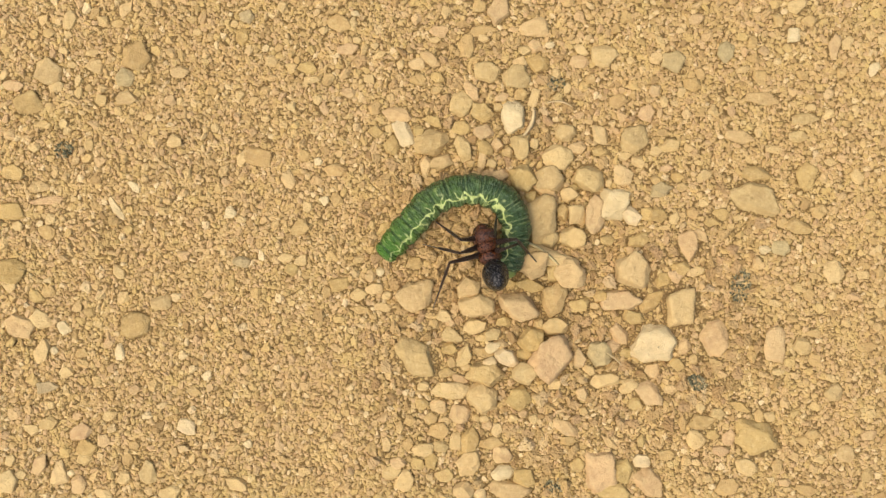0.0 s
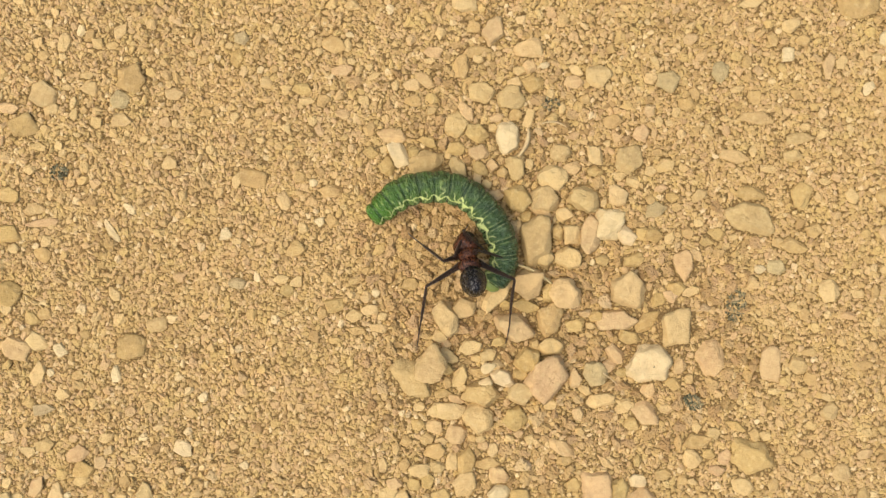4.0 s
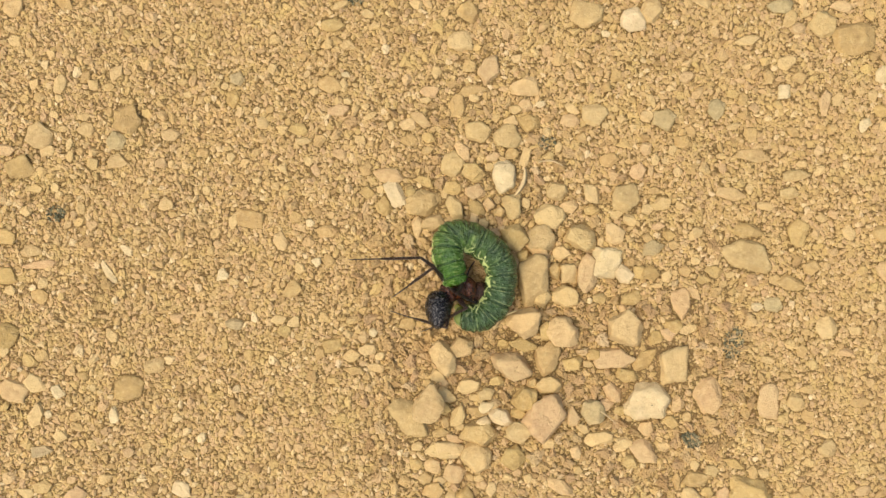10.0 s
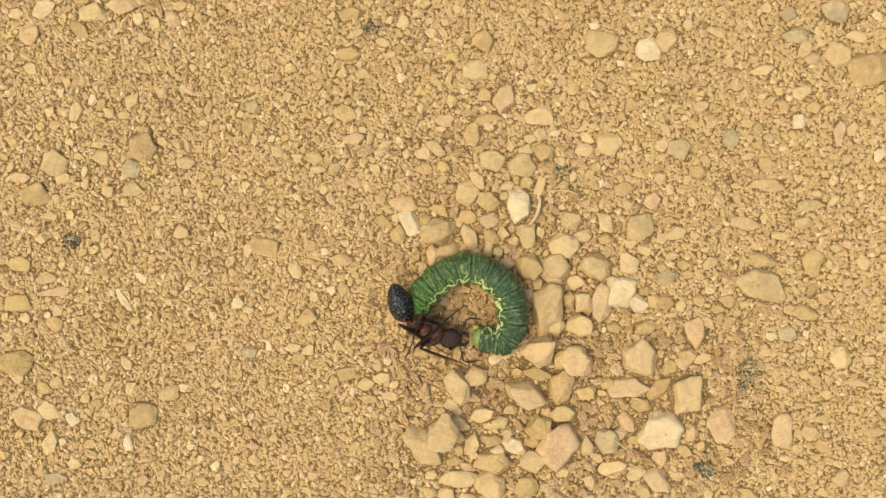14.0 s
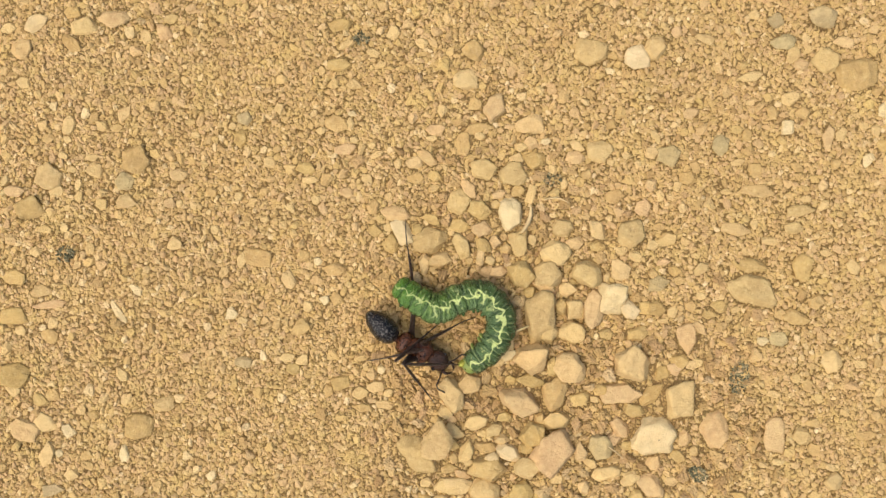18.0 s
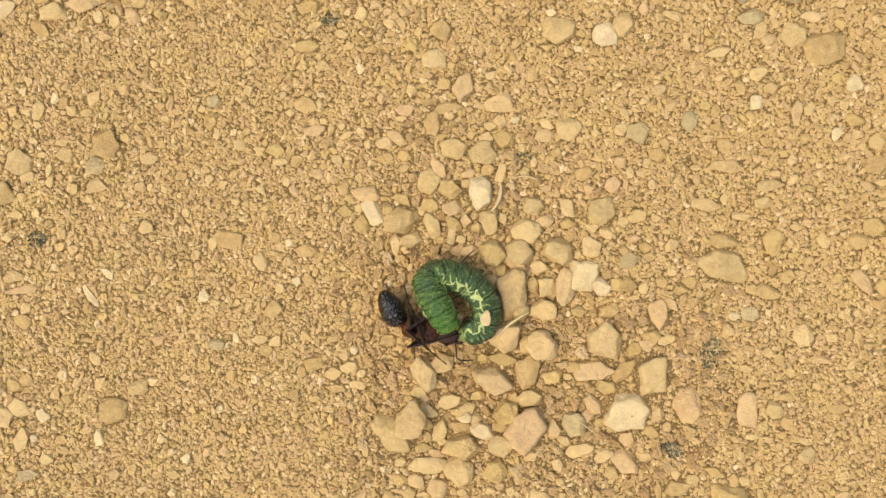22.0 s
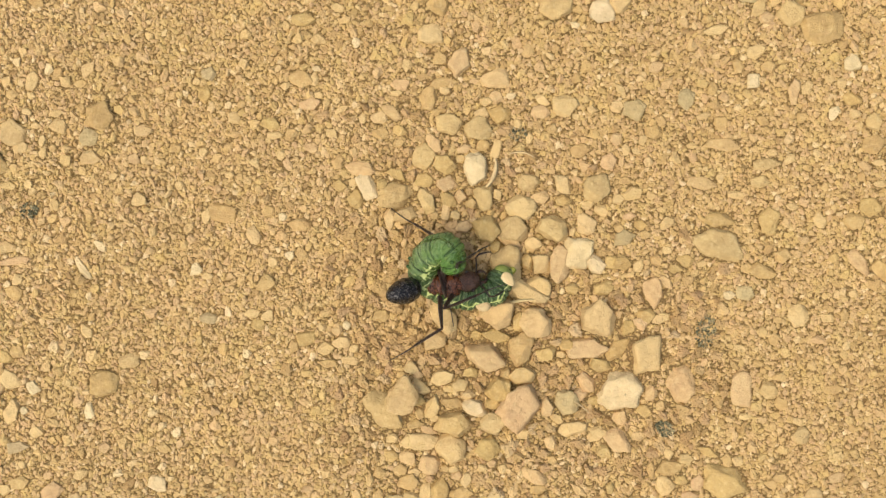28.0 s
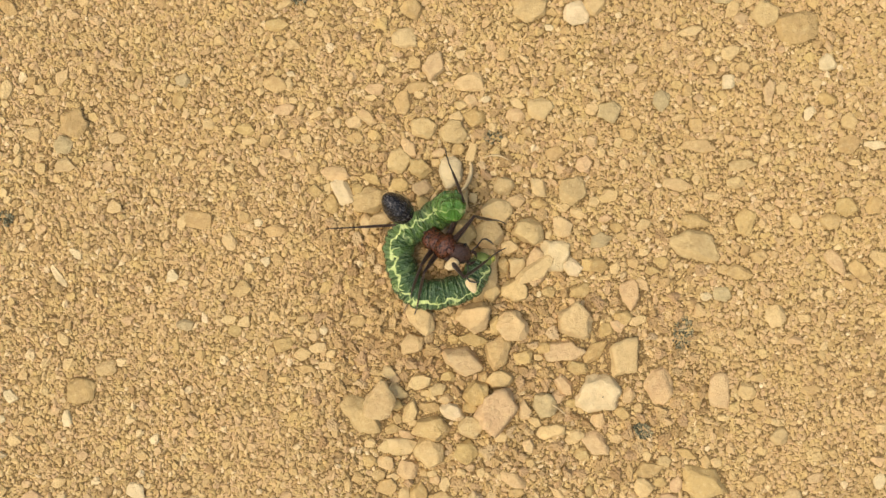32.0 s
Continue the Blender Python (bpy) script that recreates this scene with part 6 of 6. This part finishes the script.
def ant_poses(t):
    """The ant's centre, the poses of its four body parts, and thigh and shin poses of its legs at t."""
    g, w, n, f = [Vector(p) for p in glide(ant_keys, t).reshape(-1, 3)]
    middle = Vector(((w + n) / 2).xy.to_3d())
    body = along(w, n)
    ahead = (n - w).normalized()
    chest = Matrix.Translation(w + ahead * 2.2) @ body
    back = along(g, w)
    belly = Matrix.Translation(g) @ back
    node = Matrix.Translation(w) @ body
    head = Matrix.Translation(w + ahead * 4.1 + (f - n).normalized() * 1.05) @ along(n, f)
    limbs = []
    for i, (hip, (fx, fy, fz)) in enumerate(zip(HIPS, glide(foot_keys, t).reshape(-1, 3))):
        root = chest @ Vector(hip)
        foot = Vector((fx, fy, heave(fx, fy) + fz))
        way = foot - root
        if way.length > (THIGH + SHIN) * 0.985:
            foot = root + way.normalized() * (THIGH + SHIN) * 0.985
            way = foot - root
        d = max(way.length, SHIN - THIGH + 0.35)
        c = (THIGH**2 + d**2 - SHIN**2) / (2 * THIGH * d)
        ang = math.acos(max(-1, min(1, c)))
        x = way.normalized()
        side = x.cross(Vector((0, 0, 1)))
        side = side.normalized() if side.length > 1e-3 else Vector((1, 0, 0))
        rise = side.cross(x)
        out = (chest.to_3x3() @ Vector((0, 1 if hip[1] > 0 else -1, 0)))
        out = out - x * out.dot(x)
        spread = min(max((d - 4.5) / 4, 0.1), 1)
        rise = (rise * (1.2 - 0.5 * spread) + out * spread).normalized()
        last = held.get(("knee", i), rise)
        rise = rise + last * 1.2
        rise = (rise - x * rise.dot(x)).normalized()
        held["knee", i] = rise
        knee = root + (x * math.cos(ang) + rise * math.sin(ang)) * THIGH
        end = root + x * d
        thigh = Matrix.Translation(root) @ carry(("thigh", i), (knee - root).normalized(), Vector((0, 0, 1)))
        shin = Matrix.Translation(knee) @ carry(("shin", i), (end - knee).normalized(), Vector((0, 0, 1)))
        limbs.append((thigh, shin))
    return middle, (belly, node, chest, head), limbs


def metric(m, off=Vector((0, 0, 0))):
    out = m.copy()
    out.translation = (m.translation - off) * MM
    return out


def motions():
    fine = [i / 10 for i in range(321)]
    quick = [(25.4, 28.8), (5.4, 6.1), (3.4, 3.8), (6.0, 7.0), (9.8, 11.2), (16.6, 18.0), (21.0, 22.2)]
    times = [t for i, t in enumerate(fine) if i % 2 == 0 or i % 5 == 0 or any(a <= t <= b for a, b in quick)]
    shots = [(t, *body_poses(t)) for t in times]
    walk(caterpillar, [(t, Matrix.Translation(c)) for t, c, _ in shots])
    for i, ring in enumerate(rings):
        walk(ring, [(t, ms[i]) for t, _, ms in shots])
    walk(cat_head, [(t, ms[RINGS] @ pose(0.1 * MM, 0, 0)) for t, _, ms in shots])
    shots = [shot for shot in [(t, *ant_poses(t)) for t in fine] if shot[0] in times]
    walk(ant, [(t, Matrix.Translation(c * MM)) for t, c, _, _ in shots])
    for i, ob in enumerate((gaster, waist, thorax, ant_head)):
        walk(ob, [(t, metric(ms[i], c)) for t, c, ms, _ in shots])
    for i, (thigh, shin) in enumerate(legs):
        walk(thigh, [(t, metric(ls[i][0], c)) for t, c, _, ls in shots])
        walk(shin, [(t, metric(ls[i][0].inverted() @ ls[i][1])) for t, _, _, ls in shots])
    walk(flat_stone, [(0, pose(-0.00292, -0.00501, 0.00054, 0, 0, 0)), (1.15, pose(-0.00335, -0.00484, 0.00054, 0, 0, 0)), (1.3, pose(-0.00313, -0.00605, 0.00084, 0, 0, 10)), (1.4, pose(-0.00275, -0.00761, 0.00108, 0, 0, 20)), (1.5, pose(-0.00124, -0.00882, 0.00192, 0, 0, 35)), (1.6, pose(-0.00078, -0.01008, 0.00204, 0, 0, 40)), (32, pose(-0.00078, -0.01008, 0.00204, 0, 0, 40))])
    walk(angular_stone, [(0, pose(0.00345, -0.00589, 0.00096, 0, 0, 5)), (1.3, pose(0.00293, -0.00580, 0.00096, 0, 0, 5)), (1.4, pose(0.00271, -0.00541, 0.00120, 0, 0, -20)), (1.5, pose(0.00249, -0.00515, 0.00120, 0, 0, -60)), (1.6, pose(0.00083, -0.00496, 0.00096, 0, 0, -60)), (25.5, pose(0.00083, -0.00496, 0.00096, 0, 0, -60)), (27, pose(0.00330, -0.00434, 0.00108, 0, 0, -61)), (28, pose(0.00376, -0.00152, 0.00108, 0, 0, -56)), (28.5, pose(0.00363, -0.00150, 0.00108, 0, 0, -51)), (32, pose(0.00378, -0.00122, 0.00108, 0, 0, -52))])
    walk(stone_chip, [(0, pose(0.00502, -0.01201, 0.00048, 0, 0, 0)), (19.5, pose(0.00502, -0.01201, 0.00048, 0, 0, 0)), (25.5, pose(0.00526, -0.00376, 0.00120, 0, 0, -2)), (27.5, pose(0.00844, -0.00133, 0.00180, 0, 0, -1)), (28, pose(0.00785, -0.00052, 0.00300, 0, 0, -1)), (28.5, pose(0.00692, 0.00347, 0.00636, 0, 0, 9)), (29, pose(0.00680, 0.00393, 0.00636, 0, 0, 9)), (30, pose(0.00645, 0.00436, 0.00636, 0, 0, 18)), (31, pose(0.00656, 0.00432, 0.00636, 0, 0, 8)), (32, pose(0.00716, 0.00429, 0.00636, 0, 0, 18))])
    walk(husk, [(0, pose(0.01110, -0.00089, 0.00060, 0, 0, -20)), (1.8, pose(0.01179, -0.00009, 0.00060, 0, 0, -8)), (2.5, pose(0.01030, -0.00105, 0.00060, 0, 0, 5)), (3, pose(0.00637, -0.00363, 0.00072, 0, 0, 25)), (5.5, pose(0.00663, -0.00012, 0.00042, 0, 0, 70)), (8, pose(0.00663, -0.00012, 0.00042, 0, 0, 70)), (20, pose(0.00663, -0.00012, 0.00042, 0, 0, 70)), (23, pose(0.00663, -0.00012, 0.00042, 0, 0, 70)), (24, pose(0.01225, 0.00049, 0.00072, 0, 0, 58)), (25, pose(0.01280, 0.00122, 0.00072, 0, 0, 63)), (26.2, pose(0.01277, 0.00084, 0.00078, 0, 0, 17)), (27.5, pose(0.01230, 0.00068, 0.00084, 0, 0, -31)), (29, pose(0.01269, 0.00090, 0.00084, 0, 0, -33)), (29.5, pose(0.01330, 0.00140, 0.00084, 0, 0, 1)), (30, pose(0.01425, 0.00265, 0.00084, 0, 0, 33)), (31, pose(0.01440, 0.00290, 0.00084, 0, 0, 44)), (32, pose(0.01630, 0.00330, 0.00084, 0, 0, 32))])
    walk(straw, [(0, pose(0.01036, -0.00042, 0.00084, 0, 0, -35)), (3.5, pose(0.01036, -0.00042, 0.00084, 0, 0, -35)), (5.5, pose(0.00790, -0.00080, 0.00070, 0, 0, 10)), (14, pose(0.00644, -0.00129, 0.00096, 0, 0, 30)), (17, pose(0.00661, 0.00098, 0.00108, 0, 0, 29)), (21, pose(0.01016, 0.00034, 0.00144, 0, 0, 33)), (22, pose(0.01033, -0.00014, 0.00156, 0, 0, 36)), (23, pose(0.01017, 0.00016, 0.00168, 0, 0, 40)), (24, pose(0.01095, -0.00032, 0.00168, 0, 0, 58)), (25, pose(0.01194, 0.00115, 0.00168, 0, 0, 73)), (27.5, pose(0.01074, -0.00076, 0.00132, 0, 0, 39)), (29, pose(0.01270, 0.00090, 0.00060, 0, 0, -33)), (30, pose(0.01415, 0.00250, 0.00050, 0, 0, 33)), (32, pose(0.01610, 0.00310, 0.00050, 0, 0, 32))])
    walk(flake, [(0, pose(0.00525, -0.01038, 0.00060, 0, 0, 20)), (10, pose(0.00525, -0.01038, 0.00060, 0, 0, 20)), (14, pose(0.00484, -0.00219, 0.00072, 0, 0, 20)), (17, pose(0.00599, -0.00144, 0.00072, 0, 0, 29)), (19.5, pose(0.00786, -0.00053, 0.00120, 0, 0, 9)), (20.5, pose(0.00735, -0.00068, 0.00276, 0, 0, 59)), (21, pose(0.00708, 0.00038, 0.00372, 0, 0, 68)), (22, pose(0.00739, 0.00084, 0.00408, 0, 0, 78)), (23, pose(0.00801, 0.00155, 0.00420, 0, 0, 78)), (24, pose(0.00694, 0.00217, 0.00444, 0, 0, 8)), (25, pose(0.00668, 0.00199, 0.00468, 0, 0, 8)), (27.5, pose(0.00979, 0.00394, 0.00396, 0, 0, -11)), (28, pose(0.01042, 0.00221, 0.00396, 0, 0, -51)), (29, pose(0.00974, 0.00295, 0.00408, 0, 0, -56)), (30, pose(0.00885, 0.00155, 0.00420, 0, 0, -82)), (31, pose(0.00889, 0.00238, 0.00420, 0, 0, -77)), (32, pose(0.00913, 0.00199, 0.00420, 0, 0, -67))])


motions()
